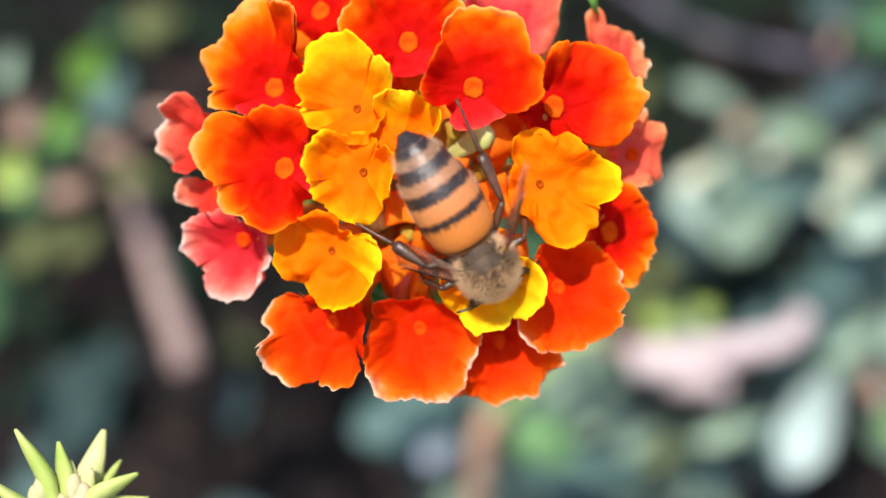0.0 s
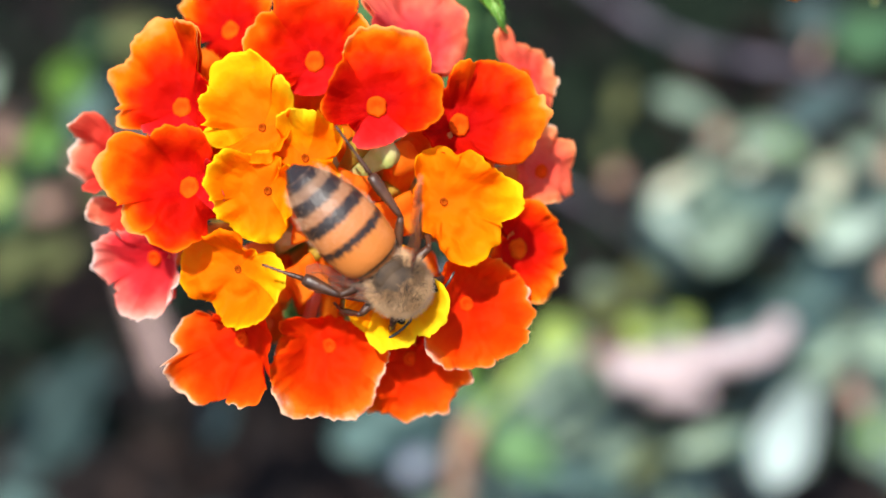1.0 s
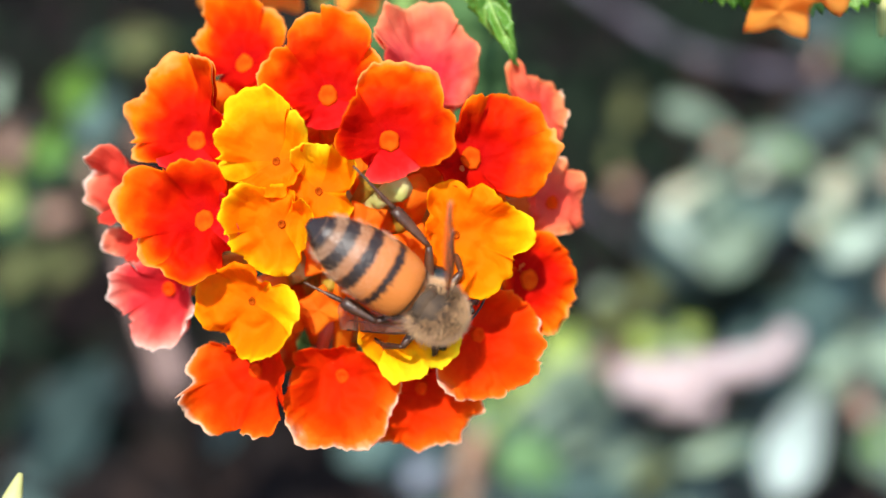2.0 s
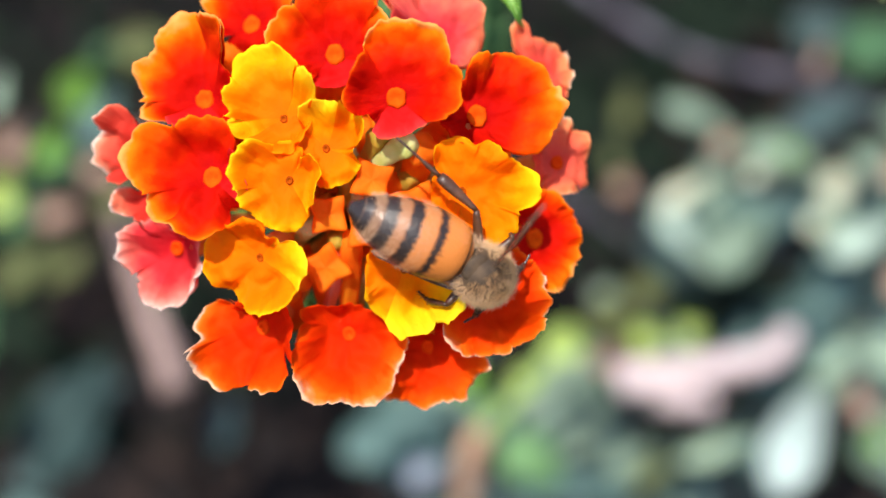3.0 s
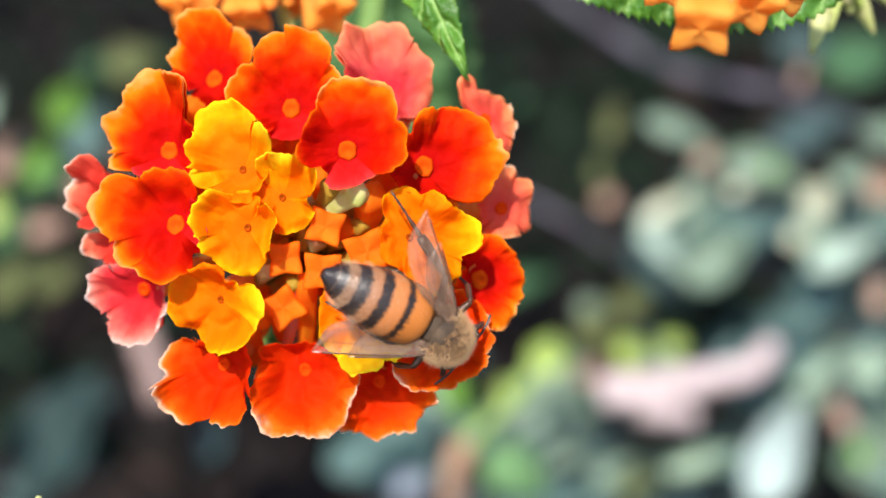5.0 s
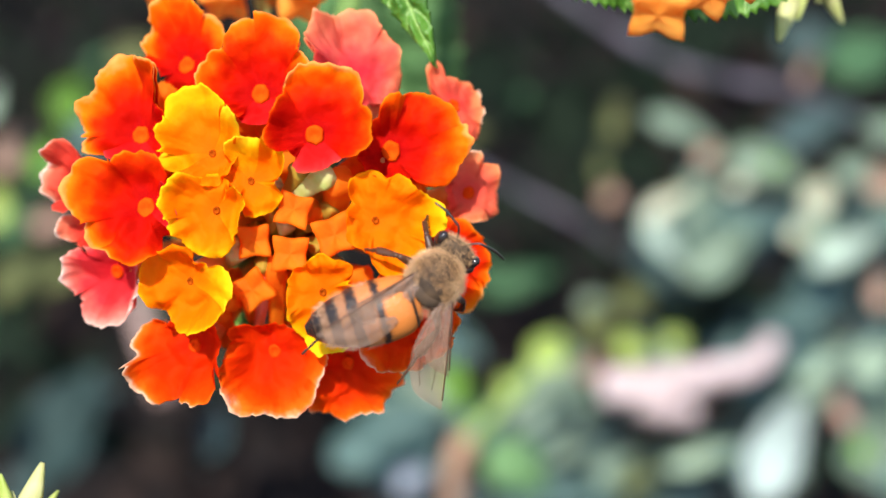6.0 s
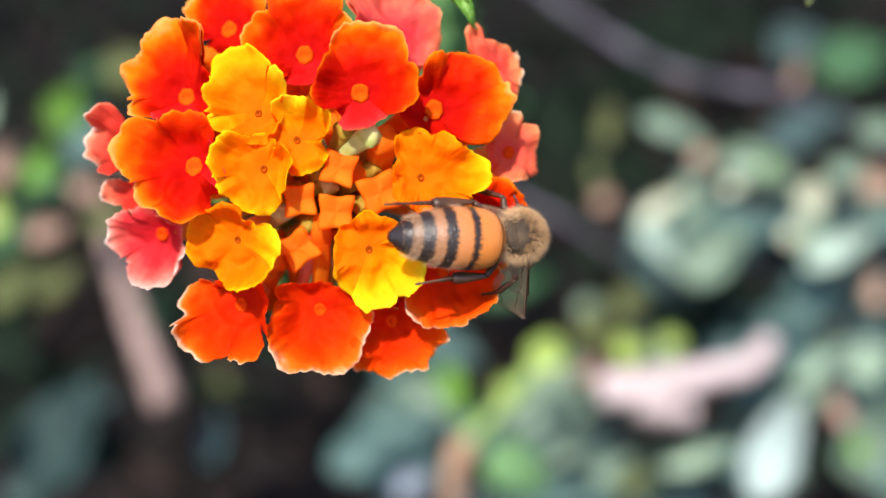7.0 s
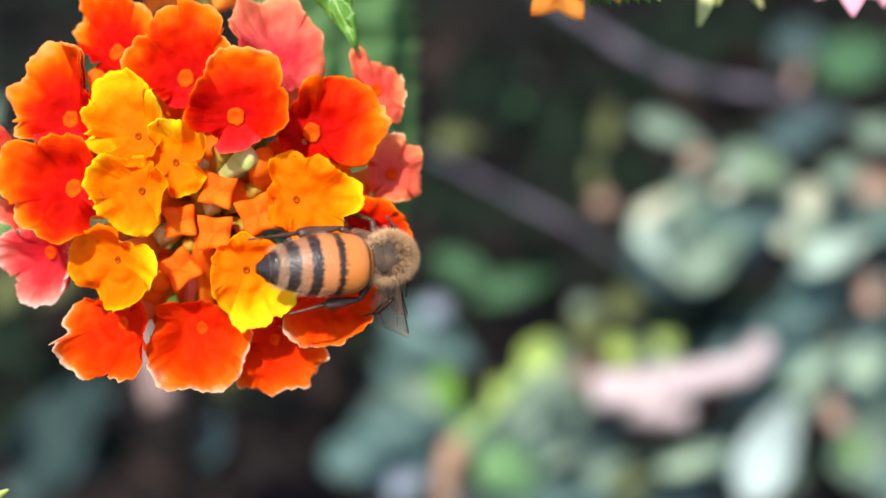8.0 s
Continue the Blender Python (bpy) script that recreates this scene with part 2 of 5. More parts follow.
def blob(rx, ry, rz, rings=12, sides=18, at=(0, 0, 0)):
    verts, faces = [], []
    for i in range(rings + 1):
        th = math.pi * i / rings
        for k in range(sides):
            a = 2 * math.pi * k / sides
            verts.append((at[0] + rx * math.cos(th), at[1] + ry * math.sin(th) * math.cos(a), at[2] + rz * math.sin(th) * math.sin(a)))
        if i:
            o, q = (i - 1) * sides, i * sides
            faces += [(o + k, o + (k + 1) % sides, q + (k + 1) % sides, q + k) for k in range(sides)]
    return verts, faces


def join(*meshes):
    verts, faces = [], []
    for v, f in meshes:
        o = len(verts)
        verts += list(v)
        faces += [tuple(i + o for i in face) for face in f]
    return verts, faces


def facing(nx, nz):
    """The turn of a flat thing whose face looks at the viewer, leaning by nx to the right and nz up."""
    n = Vector((nx, -1, nz)).normalized()
    u = (Vector((1, 0, 0)) - n * n.x).normalized()
    return Matrix((u, n.cross(u), n)).transposed().to_4x4()


def leaf_mesh(length, width, teeth=0, fold=0.25, bend=0.2, nu=40, nv=10, pucker=0.25, seed=0):
    """A leaf blade from its stalk (origin) along +y, face up; both sides, with lateral veins."""
    verts, faces, vein = [], [], []
    for side in (0, 1):
        for i in range(nu + 1):
            s = i / nu
            half = width / 2 * (math.sin(math.pi * min(1, s ** 0.8)) ** 0.75 * (1.1 - 0.35 * s) + 0.01)
            if teeth:
                half *= 1 - 0.16 * ((s * teeth) % 1.0) * (0 < i < nu)
            for k in range(-nv, nv + 1):
                v = k / nv
                x = half * v
                y = length * s - (0.1 * width * abs(v) if teeth else 0)
                ph = (s - 0.12 * abs(v)) * 9
                rib = abs(math.sin(math.pi * ph))
                z = fold * abs(x) - bend * length * s * s + pucker * rib * (1 - abs(v)) ** 0.5 * min(1, abs(v) * 4)
                z += 0.06 * width * noise.noise(Vector((s * 3, v * 1.5, seed)))
                if side:
                    z -= 0.18
                verts.append((x, y, z))
                vein.append(max(0, 1 - abs(v) * 9, (1 - rib * 4) * 0.8))
    w = 2 * nv + 1
    m = (nu + 1) * w
    for i in range(nu):
        for k in range(2 * nv):
            a = i * w + k
            faces.append((a, a + 1, a + w + 1, a + w))
            faces.append((m + a, m + a + w, m + a + w + 1, m + a + 1))
        for k in (0, 2 * nv):
            a = i * w + k
            q = (a, a + w, m + a + w, m + a)
            faces.append(q if k == 0 else q[::-1])
    return verts, faces, vein


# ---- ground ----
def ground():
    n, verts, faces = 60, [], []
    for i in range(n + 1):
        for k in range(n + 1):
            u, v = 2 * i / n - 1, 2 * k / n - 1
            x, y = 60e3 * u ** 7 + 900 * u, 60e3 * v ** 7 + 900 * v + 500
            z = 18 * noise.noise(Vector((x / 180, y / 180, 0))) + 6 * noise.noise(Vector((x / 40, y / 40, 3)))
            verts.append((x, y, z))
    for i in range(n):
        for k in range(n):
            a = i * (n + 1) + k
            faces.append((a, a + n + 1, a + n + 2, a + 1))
    g = mesh_part("ground", verts, faces, SHADED_SOIL)
    return tagged(g, "crumbly soil in a planted bed, shade painted into its colour", "ground", kind="structure")


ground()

# ---- flower head ----
head = tagged(new("lantana_flower_head"), "orange, red and yellow lantana flower head in full bloom", "flower")
head.matrix_world = HEAD
BASE = Vector((0, 0, 0))
count = [0]


def lobe_reach(length, width, seed):
    """How far a lobe along +y reaches from the throat in each direction: angles from its middle and radii."""
    notch = max(0, 0.8 * noise.noise(Vector((seed, 9.3, 6.1))))
    skew = 0.3 * noise.noise(Vector((seed, 5.1, 2.2)))
    angles, radii = [], []
    for k in range(121):
        phi = math.pi * (2 * k / 120 - 1) * 0.93
        c, s = math.cos(phi), math.sin(phi)
        side = math.copysign(abs(s) ** 0.8, s)
        if c > 0:
            ex, ey = side, 0.54 + 0.46 * c ** 0.76
        else:
            ex, ey = side * (0.42 + 0.58 * (1 + c)), 0.54 + 0.7 * -(-c) ** 1.1
        wave = 1 + 0.06 * noise.noise(Vector((c * 1.6, s * 1.6, seed))) + 0.035 * noise.noise(Vector((c * 5, s * 5, seed)))
        x, y = ex * width * 0.475 * wave, ey * length * (wave - 0.12 * notch * max(0, c) ** 30)
        x += skew * width * max(0, ey) ** 2 * 0.4
        angles.append(math.degrees(math.atan2(x, y)))
        radii.append(math.hypot(x, y))
    return angles, radii


def limb_sheets(lobes, seed, ragged):
    """A floret's limb: lobes fused round the throat and free, folded and crimped towards the rim; one sheet for each lobe."""
    na, nr, nl = 180, 18, len(lobes)
    mean = sum(l[1] for l in lobes) / nl
    reach = 0.5 * mean + 0.5 * max(l[1] for l in lobes)
    shapes = [lobe_reach(length, width, seed + 1.93 * i) for i, (turn, length, width, rise, curl) in enumerate(lobes)]
    cols, owner = [], []
    for k in range(na):
        ang = 360 * k / na
        ends = []
        for (turn, *rest), (angles, radii) in zip(lobes, shapes):
            d = (turn - ang + 180) % 360 - 180
            ends.append(float(np.interp(d, angles, radii, left=0.2, right=0.2)))
        edge = max(sum(e ** 34 for e in ends) ** (1 / 34), 0.56 * mean)
        share = [(e / edge) ** 9 + 1e-6 for e in ends]
        total = sum(share)
        cols.append((ang, edge, [w / total for w in share]))
        owner.append(max(range(nl), key=lambda i: ends[i]))
    out = []
    for i, (turn, length, width, rise, curl) in enumerate(lobes):
        ks = [k for k in range(na) if owner[k] == i]
        if len(ks) < 3:
            continue
        gap = max(range(len(ks)), key=lambda q: (ks[q] - ks[q - 1]) % na)
        first, last = ks[gap], ks[gap - 1]
        n = (last - first) % na
        span = [(first - 2 + q) % na for q in range(n + 6)]
        order = 0.2 * ((i * 2) % nl - nl / 2)
        warm = noise.noise(Vector((seed + 1.93 * i, 1.7, 0.4)))
        top, hues = [], []
        for k in span:
            ang, edge, share = cols[k]
            c, s = math.cos(radians(ang)), math.sin(radians(ang))
            mix = lambda values: sum(w * v for w, v in zip(share, values))
            up, bend = mix([l[3] for l in lobes]), mix([l[4] for l in lobes])
            lift = mix([noise.noise(Vector((seed, q * 3.1, 4.4))) for q in range(nl)])
            roll = 1.2 * bend + 1.1 * noise.noise(Vector((c * 1.9, s * 1.9, seed + 9)))
            torn = 1 + ragged * (0.05 * noise.noise(Vector((c * 6, s * 6, seed))) + 0.02 * noise.noise(Vector((c * 15, s * 15, seed))))
            across = mix([abs((l[0] - ang + 180) % 360 - 180) / 50 for l in lobes])
            for j in range(nr + 1):
                f = (j / nr) ** 0.85
                r = edge * f * (1 + (torn - 1) * max(0, f - 0.6) / 0.4)
                gx, gy = r * c, r * s
                u = r / reach
                free = min(1, max(0, (f - 0.4) / 0.6))
                free = free * free * (3 - 2 * free)
                lip = max(0, (f - 0.64) / 0.36)
                q = Vector((gx * 0.4, gy * 0.4, seed))
                z = 0.045 * r * r + min(1, r / 2) * (1.0 * noise.noise(q) + 0.6 * noise.noise(q * 2.2) + 0.08 * noise.noise(q * 6))
                z += up * r * u ** 0.8 * (0.3 + 0.7 * free) - 0.16 * r * u * u + 2.5 * lift * free + 1.6 * order * free ** 2.5 + 0.012 * (i % 3)
                z += 0.5 * free * (1 - min(1, across) ** 2)
                z += 1.15 * roll * lip ** 2 + 0.14 * lip * noise.noise(Vector((c * 8, s * 8, seed + 3)))
                pull = 1 - 0.07 * abs(roll) * lip ** 2
                top.append((gx * pull, gy * pull, z))
                hue = 0.72 * min(1.1, u) ** 1.5 + 0.42 * warm * free + 0.34 * max(0, roll) * lip ** 2
                # pale petal edges, and a backlit rim put into the hue
                hues.append(min(0.86, max(0, hue)) + 2.6 * max(0, f - 0.93))
        n, w = len(top), nr + 1
        verts = top + [(x, y, z - 0.07) for x, y, z in top]
        faces = []
        for m in range(len(span) - 1):
            for j in range(nr):
                q = m * w + j
                faces.append((q, q + 1, q + w + 1, q + w))
                faces.append((n + q, n + q + w, n + q + w + 1, n + q + 1))
            e = m * w + nr
            faces.append((e, n + e, n + e + w, e + w))
        out.append((verts, faces, hues + hues, rise))
    return out


def floret(kind, at, face, lobes):
    """One floret: lobes (turn in degrees, length, width, rise, roll of the rim) round a throat, on a tube."""
    count[0] += 1
    seed = count[0] * 7.31
    full = {"ember": 1.14, "salmon": 1.08, "coral": 1.08, "pink": 1.08}.get(kind, 1.03)
    lobes = [(turn, size, width * full, rise, curl) for turn, size, width, rise, curl in lobes]
    m = Matrix.Translation(Vector(at) * MM) @ facing(*face)
    # throat: a raised ring round the mouth of the tube
    rings, tv, tf = [(0.05, -0.2), (0.3, -0.08), (0.5, 0.05), (0.7, 0.09), (0.82, 0.03), (0.92, -0.14), (0.9, -0.5)], [], []
    for i, (r, z) in enumerate(rings):
        for k in range(18):
            a = 2 * math.pi * k / 18
            w = 1 + 0.2 * noise.noise(Vector((math.cos(a) * 2, math.sin(a) * 2, seed)))
            tv.append((r * w * math.cos(a), r * w * 1.12 * math.sin(a), z + 0.12))
        if i:
            tf += [((i - 1) * 18 + k, i * 18 + k, i * 18 + (k + 1) % 18, (i - 1) * 18 + (k + 1) % 18) for k in range(18)]
    tf.append(tuple(range(17, -1, -1))[::-1])
    size = {"yellow": 0.32, "ember": 0.6, "red": 0.8, "rose": 0.4}.get(kind, 0.6)
    mat = {"yellow": THROAT_YELLOW, "red": THROAT}.get(kind, THROAT_EMBER)
    limb = mesh_part("floret", [(x * size, y * size, z * 0.75 + 0.1) for x, y, z in tv], tf, mat, head)
    limb.matrix_local = m
    for v, f, rim, rise in limb_sheets(lobes, seed, {"ember": 1.6, "salmon": 1.1, "coral": 1.5, "pink": 1.5}.get(kind, 0.8)):
        # lobes that stand up show their paler outer face
        turned = {"red": (0.5, "magenta"), "yellow": (0.35, "lemon")}.get(kind, (9, kind))
        mesh_part("petal", v, f, PETAL[turned[1] if rise >= turned[0] else kind], limb, attrs={"rim": rim})
    # tube back to the base
    back = m.inverted() @ (BASE * MM + Vector((at[0] * 0.12, -3, at[2] * 0.12)) * MM) / MM
    mid = Vector((0, 0, -0.45 * back.length)).lerp(back * 0.6, 0.5)
    line = smooth_line([(0, 0, -0.5), mid, back], 6)
    mesh_part("tube", *tube_mesh(line, [1.3 - 0.6 * i / (len(line) - 1) for i in range(len(line))], 10), TUBE, limb)
    return limb


def bud(kind, at, size, roll, parent=None, lean_from=(1.5, 8, -1.5)):
    """An unopened floret: a square folded cap on its tube, or a closed club-shaped bud."""
    count[0] += 1
    if not parent:
        at = (at[0], at[1] - 1.3, at[2])
    verts, faces = [], []
    ns = 32
    if kind == "open":
        prof = [(0.0, 0.12), (0.3, 0.10), (0.6, 0.14), (0.85, 0.2), (1.0, 0.05), (0.94, -0.35), (0.75, -0.9), (0.55, -1.8), (0.45, -3.4)]
    else:
        prof = [(0.0, 1.25), (0.22, 1.12), (0.4, 0.8), (0.52, 0.2), (0.5, -0.6), (0.42, -1.6), (0.38, -3.2)]
    for i, (r, z) in enumerate(prof):
        for k in range(ns):
            a = 2 * math.pi * k / ns
            sq = 1 / max(abs(math.cos(a)), abs(math.sin(a)))
            pinch = (1 - 0.16 * (math.cos(2 * a) ** 2)) if kind == "open" else 1.0
            w = (1 + (sq - 1) * 0.85) * pinch if kind == "open" else 1 + 0.05 * math.cos(4 * a)
            h = z + (0.14 * math.cos(4 * a + math.pi) * r if kind == "open" and z > 0 else 0)
            verts.append((r * w * size / 2 * math.cos(a), r * w * size / 2 * math.sin(a), h * size / 2))
        if i:
            faces += [((i - 1) * ns + k, i * ns + k, i * ns + (k + 1) % ns, (i - 1) * ns + (k + 1) % ns) for k in range(ns)]
    ob = mesh_part("bud", verts, faces, {"green": BUD_GREEN, "salmon": BUD_SALMON}.get(kind, BUD_YELLOW if parent else BUD_ORANGE), parent or head, {"open": "square folded orange bud", "tip": "pointed orange bud", "salmon": "salmon closed bud", "green": "pale green closed bud"}[kind])
    lean = Vector(at) - Vector(lean_from)
    n = Vector((lean.x, -abs(lean.y), lean.z)).normalized()
    m = Matrix.Translation(Vector(at) * MM) @ facing(n.x / -n.y, n.z / -n.y) @ pose(0, 0, 0, 0, 0, roll)
    ob.matrix_local = m
    end = m.inverted() @ Vector((at[0] * 0.1 * MM, -3 * MM, at[2] * 0.1 * MM)) / MM
    line = smooth_line([(0, 0, -1.2 * size / 2 - 0.5), Vector((0, 0, -2.0)).lerp(end, 0.5), end], 5)
    mesh_part("tube", *tube_mesh(line, [0.24 * size] * len(line), 8), BUD_GREEN if kind == "green" else TUBE, ob)
    return ob


def young_bud(kind, tip, foot, radius):
    """A closed bud seen from the side: an angular tube that swells and narrows to a folded tip."""
    tip, foot = Vector(tip), Vector(foot)
    mid = tip.lerp(foot, 0.5) + Vector((0.2, -0.5, 0.1))
    line = smooth_line([tip, tip.lerp(mid, 0.5), mid, foot], 5)
    n = len(line)
    prof = [(0, 0.18), (0.08, 0.62), (0.2, 0.95), (0.34, 1.0), (0.55, 0.8), (1, 0.62)]
    radii = [radius * float(np.interp(i / (n - 1), [p[0] for p in prof], [p[1] for p in prof])) for i in range(n)]
    verts, faces = tube_mesh(line, radii, 16)
    c = [sum((Vector(v) for v in verts[16 * i:16 * i + 16]), Vector()) / 16 for i in range(n)]
    verts = [c[k // 16] + (Vector(v) - c[k // 16]) * (1 + 0.13 * math.cos(4 * 2 * math.pi * (k % 16) / 16)) for k, v in enumerate(verts)]
    mat, label = {"green": (BUD_GREEN, "pale green closed bud"), "olive": (BUD_OLIVE, "olive young bud"), "salmon": (BUD_SALMON, "salmon bud tube"), "orange": (BUD_ORANGE, "orange bud tube")}[kind]
    return mesh_part("bud", verts, faces, mat, head, label)


floret("red", (5.26, -20.00, 5.84), (0.00, -0.05), [(-65, 2.97, 5.88, 0.75, 0.1), (2, 4.88, 4.37, 0.4, 0.2), (76, 5.88, 6.89, 0.12, 0.5), (157, 3.79, 4.96, 0.3, 0.15)])
floret("red", (11.27, -17.50, 4.75), (0.15, 0.00), [(-59, 2.71, 3.09, 0.5, 0), (-22, 5.65, 3.66, 0.25, -0.1), (8, 6.47, 3.75, 0.1, -0.2), (38, 6.43, 6.33, 0.05, -0.25), (91, 4.59, 2.34, 0.1, -0.2)])
floret("red", (0.50, -17.00, 9.53), (-0.05, 0.10), [(-57, 1.75, 5.01, 0.9, 0), (31, 4.78, 4.39, 0.2, -0.3), (73, 6.48, 4.53, 0.05, -0.2), (101, 6.5, 4.53, 0.0, -0.3), (162, 5.16, 4.67, 0.2, -0.1)])
floret("red", (-9.42, -16.50, 6.22), (-0.20, 0.10), [(-171, 5.2, 2.23, 0.3, 0), (-133, 2.75, 4.36, 0.6, 0), (75, 6.03, 3.0, 0.25, 0.1), (108, 6.76, 4.74, 0.05, -0.25), (151, 5.9, 4.45, 0.15, -0.1)])
floret("red", (-8.28, -19.50, 0.03), (-0.15, 0.14), [(-154, 5.31, 4.49, 0.2, -0.1), (-114, 4.91, 5.14, 0.15, -0.2), (32, 2.15, 4.49, 0.5, 0.1), (98, 4.2, 4.86, 0.2, -0.2), (163, 6.45, 5.23, 0.1, -0.25)])
floret("coral", (-15.12, -13.00, 2.87), (-0.50, 0.00), [(-179, 4.7, 3.82, 0.15, 0.35), (-121, 3.16, 2.82, 0.1, 0.3), (12, 2.52, 3.02, 0.1, 0), (131, 3.79, 3.32, 0.2, 0.2)])
floret("pink", (-12.41, -12.50, -5.01), (-0.35, -0.25), [(-144, 3.67, 3.2, 0.1, 0.3), (-96, 4.6, 4.2, 0.1, 0.5), (-45, 3.39, 3.4, 0.2, 0.2), (127, 2.91, 3.3, 0.2, 0.2), (175, 4.39, 3.8, 0.2, 0.4)])
floret("coral", (-14.42, -11.50, -1.32), (-0.30, -0.10), [(-116, 1.6, 2.23, 0.1, 0), (40, 1.77, 2.54, 0.2, 0), (175, 2.91, 2.33, 0.2, 0.2)])
floret("ember", (-5.18, -15.50, -11.19), (-0.20, -0.15), [(-138, 5.68, 4.42, 0.25, 0.8), (-103, 4.24, 2.88, 0.1, 0.6), (-69, 4.64, 3.46, 0.35, 0.3), (2, 3.08, 4.42, 0.7, 0.1), (124, 2.56, 4.33, 0.2, 0), (172, 5.17, 2.98, 0.2, 0.1)])
floret("ember", (1.34, -14.50, -11.74), (0.00, -0.05), [(-177, 3.83, 4.33, 0.3, 0.1), (-137, 5.12, 4.04, 0.3, 0.2), (-95, 5.48, 6.5, 0.1, 0.45), (-63, 5.22, 4.62, 0.1, 0.3), (-28, 4.85, 4.43, 0.45, 0.2), (84, 2.31, 7.22, 0.5, 0.1)])
floret("ember", (7.37, -13.00, -12.84), (0.20, -0.12), [(-127, 5.24, 3.4, 0.0, 0), (-78, 4.78, 5.73, 0.1, 0.3), (-31, 4.55, 4.08, 0.1, 0.2), (-2, 3.34, 3.89, 0.2, 0.0), (127, 2.25, 3.89, 0.3, 0)])
floret("ember", (11.77, -15.00, -8.60), (0.25, -0.02), [(-124, 5.3, 3.33, 0.4, 0), (-86, 4.97, 4.19, 0.2, 0.2), (-45, 4.41, 4.19, 0.2, 0.0), (1, 4.65, 4.67, 0.3, 0.1), (76, 4.03, 5.24, 0.1, -0.2), (147, 3.35, 3.33, 0.2, 0)])
floret("red", (15.79, -13.50, -4.42), (0.40, -0.10), [(-163, 2.79, 3.38, 0.2, 0), (-71, 4.37, 4.25, 0.15, 0), (10, 3.73, 5.41, 0.2, -0.1), (83, 4.12, 3.86, 0.2, -0.1)])
floret("salmon", (17.70, -12.50, 1.61), (0.35, 0.10), [(-166, 2.2, 3.03, 0.2, 0), (-76, 2.72, 3.62, 0.1, 0), (9, 3.22, 4.8, 0.15, -0.1), (61, 2.85, 3.52, 0.1, 0.2), (103, 3.73, 4.11, 0.0, 0)])
floret("salmon", (16.45, -12.00, 9.14), (0.30, 0.25), [(-61, 3.36, 2.97, 0.0, 0), (-7, 2.71, 4.36, 0.1, -0.1), (79, 2.89, 4.16, 0.1, 0.5), (125, 4.08, 1.68, 0.2, 0)])
floret("rose", (7.91, -13.00, 11.67), (0.10, 0.30), [(-16, 4.11, 3.45, 0.1, 0), (40, 4.28, 4.83, 0.05, -0.1), (91, 5.7, 4.54, 0.0, -0.1), (131, 5.33, 3.85, 0.1, 0.3), (169, 3.32, 3.06, 0.2, 0)])
floret("red", (-6.31, -13.00, 12.59), (-0.20, 0.30), [(-80, 2.06, 4.01, 0.4, 0), (60, 4.69, 4.21, 0.1, 0.1), (99, 5.61, 4.81, 0.1, 0.2), (138, 5.09, 3.41, 0.15, 0.2), (165, 3.96, 2.0, 0.3, 0.1)])
floret("yellow", (-3.17, -18.50, 4.48), (-0.10, 0.10), [(-170, 4.32, 2.16, 0.45, 0.2), (-125, 2.75, 4.88, 0.15, -0.1), (-30, 2.29, 3.1, 0.3, 0), (44, 3.89, 3.01, 0.55, 0.1), (108, 5.49, 5.26, 0.15, -0.15), (148, 4.54, 4.23, 0.1, -0.1)])
floret("yellow", (-2.66, -19.50, -0.18), (-0.05, 0.00), [(-156, 3.95, 3.52, 0.3, 0.1), (-106, 3.99, 4.54, 0.1, -0.2), (-11, 2.44, 4.26, 0.45, 0.15), (102, 3.01, 2.78, 0.3, 0.1), (160, 4.22, 3.98, 0.3, 0.1)])
floret("yellow", (-0.04, -18.50, 2.24), (0.00, 0.05), [(-64, 2.96, 3.73, 0.15, -0.1), (-16, 2.3, 2.05, 0.8, 0.5), (37, 3.59, 3.08, 0.3, 0.3), (89, 3.31, 3.92, 0.4, 0.35), (160, 2.36, 2.89, 0.2, 0)])
floret("yellow", (-5.07, -18.00, -5.85), (-0.10, -0.15), [(-179, 4.57, 5.17, 0.3, 0.15), (-104, 3.68, 3.85, 0.25, 0.0), (-70, 4.02, 4.7, 0.33, -0.3), (-11, 3.88, 3.95, 0.35, 0.15), (115, 3.52, 4.13, 0.1, -0.1)])
floret("yellow", (10.07, -19.00, -1.00), (0.10, 0.00), [(-116, 2.9, 3.49, 0.3, 0.1), (-57, 5.19, 4.69, 0.1, -0.2), (2, 5.51, 3.86, 0.1, -0.1), (40, 4.28, 3.95, 0.2, 0.1), (100, 4.01, 3.59, 0.15, -0.1)])
floret("yellow", (5.71, -18.00, -6.79), (0.10, -0.20), [(-118, 4.12, 3.99, 0.2, 0), (-83, 4.89, 4.27, 0.5, 0.2), (-25, 4.57, 4.45, 0.35, 0.1), (74, 3.29, 3.99, 0.1, -0.1), (171, 2.97, 4.18, 0.2, 0.1)])
bud("open", (3.33, -16.50, -0.08), 2.9, -15)
bud("open", (0.01, -16.00, -2.62), 2.8, 5)
bud("open", (3.03, -16.50, -3.70), 3.1, -4)
bud("open", (6.63, -16.00, -2.14), 3.4, 20)
bud("open", (3.53, -12.00, -5.72), 2.8, 15)
bud("open", (-0.32, -14.50, -6.61), 3.1, 35)
young_bud("green", (6.6, -19.2, 2.9), (3.0, -16.0, 1.0), 1.15)
young_bud("olive", (4.3, -18.8, 3.6), (2.4, -15.0, 1.0), 1.0)
young_bud("orange", (7.1, -18.3, 2.9), (6.1, -13.0, -0.2), 1.45)
young_bud("orange", (4.8, -16.0, 0.4), (3.1, -12.0, -1.9), 1.1)
young_bud("orange", (1.5, -16.2, -3.8), (1.0, -11.0, -10.4), 1.0)
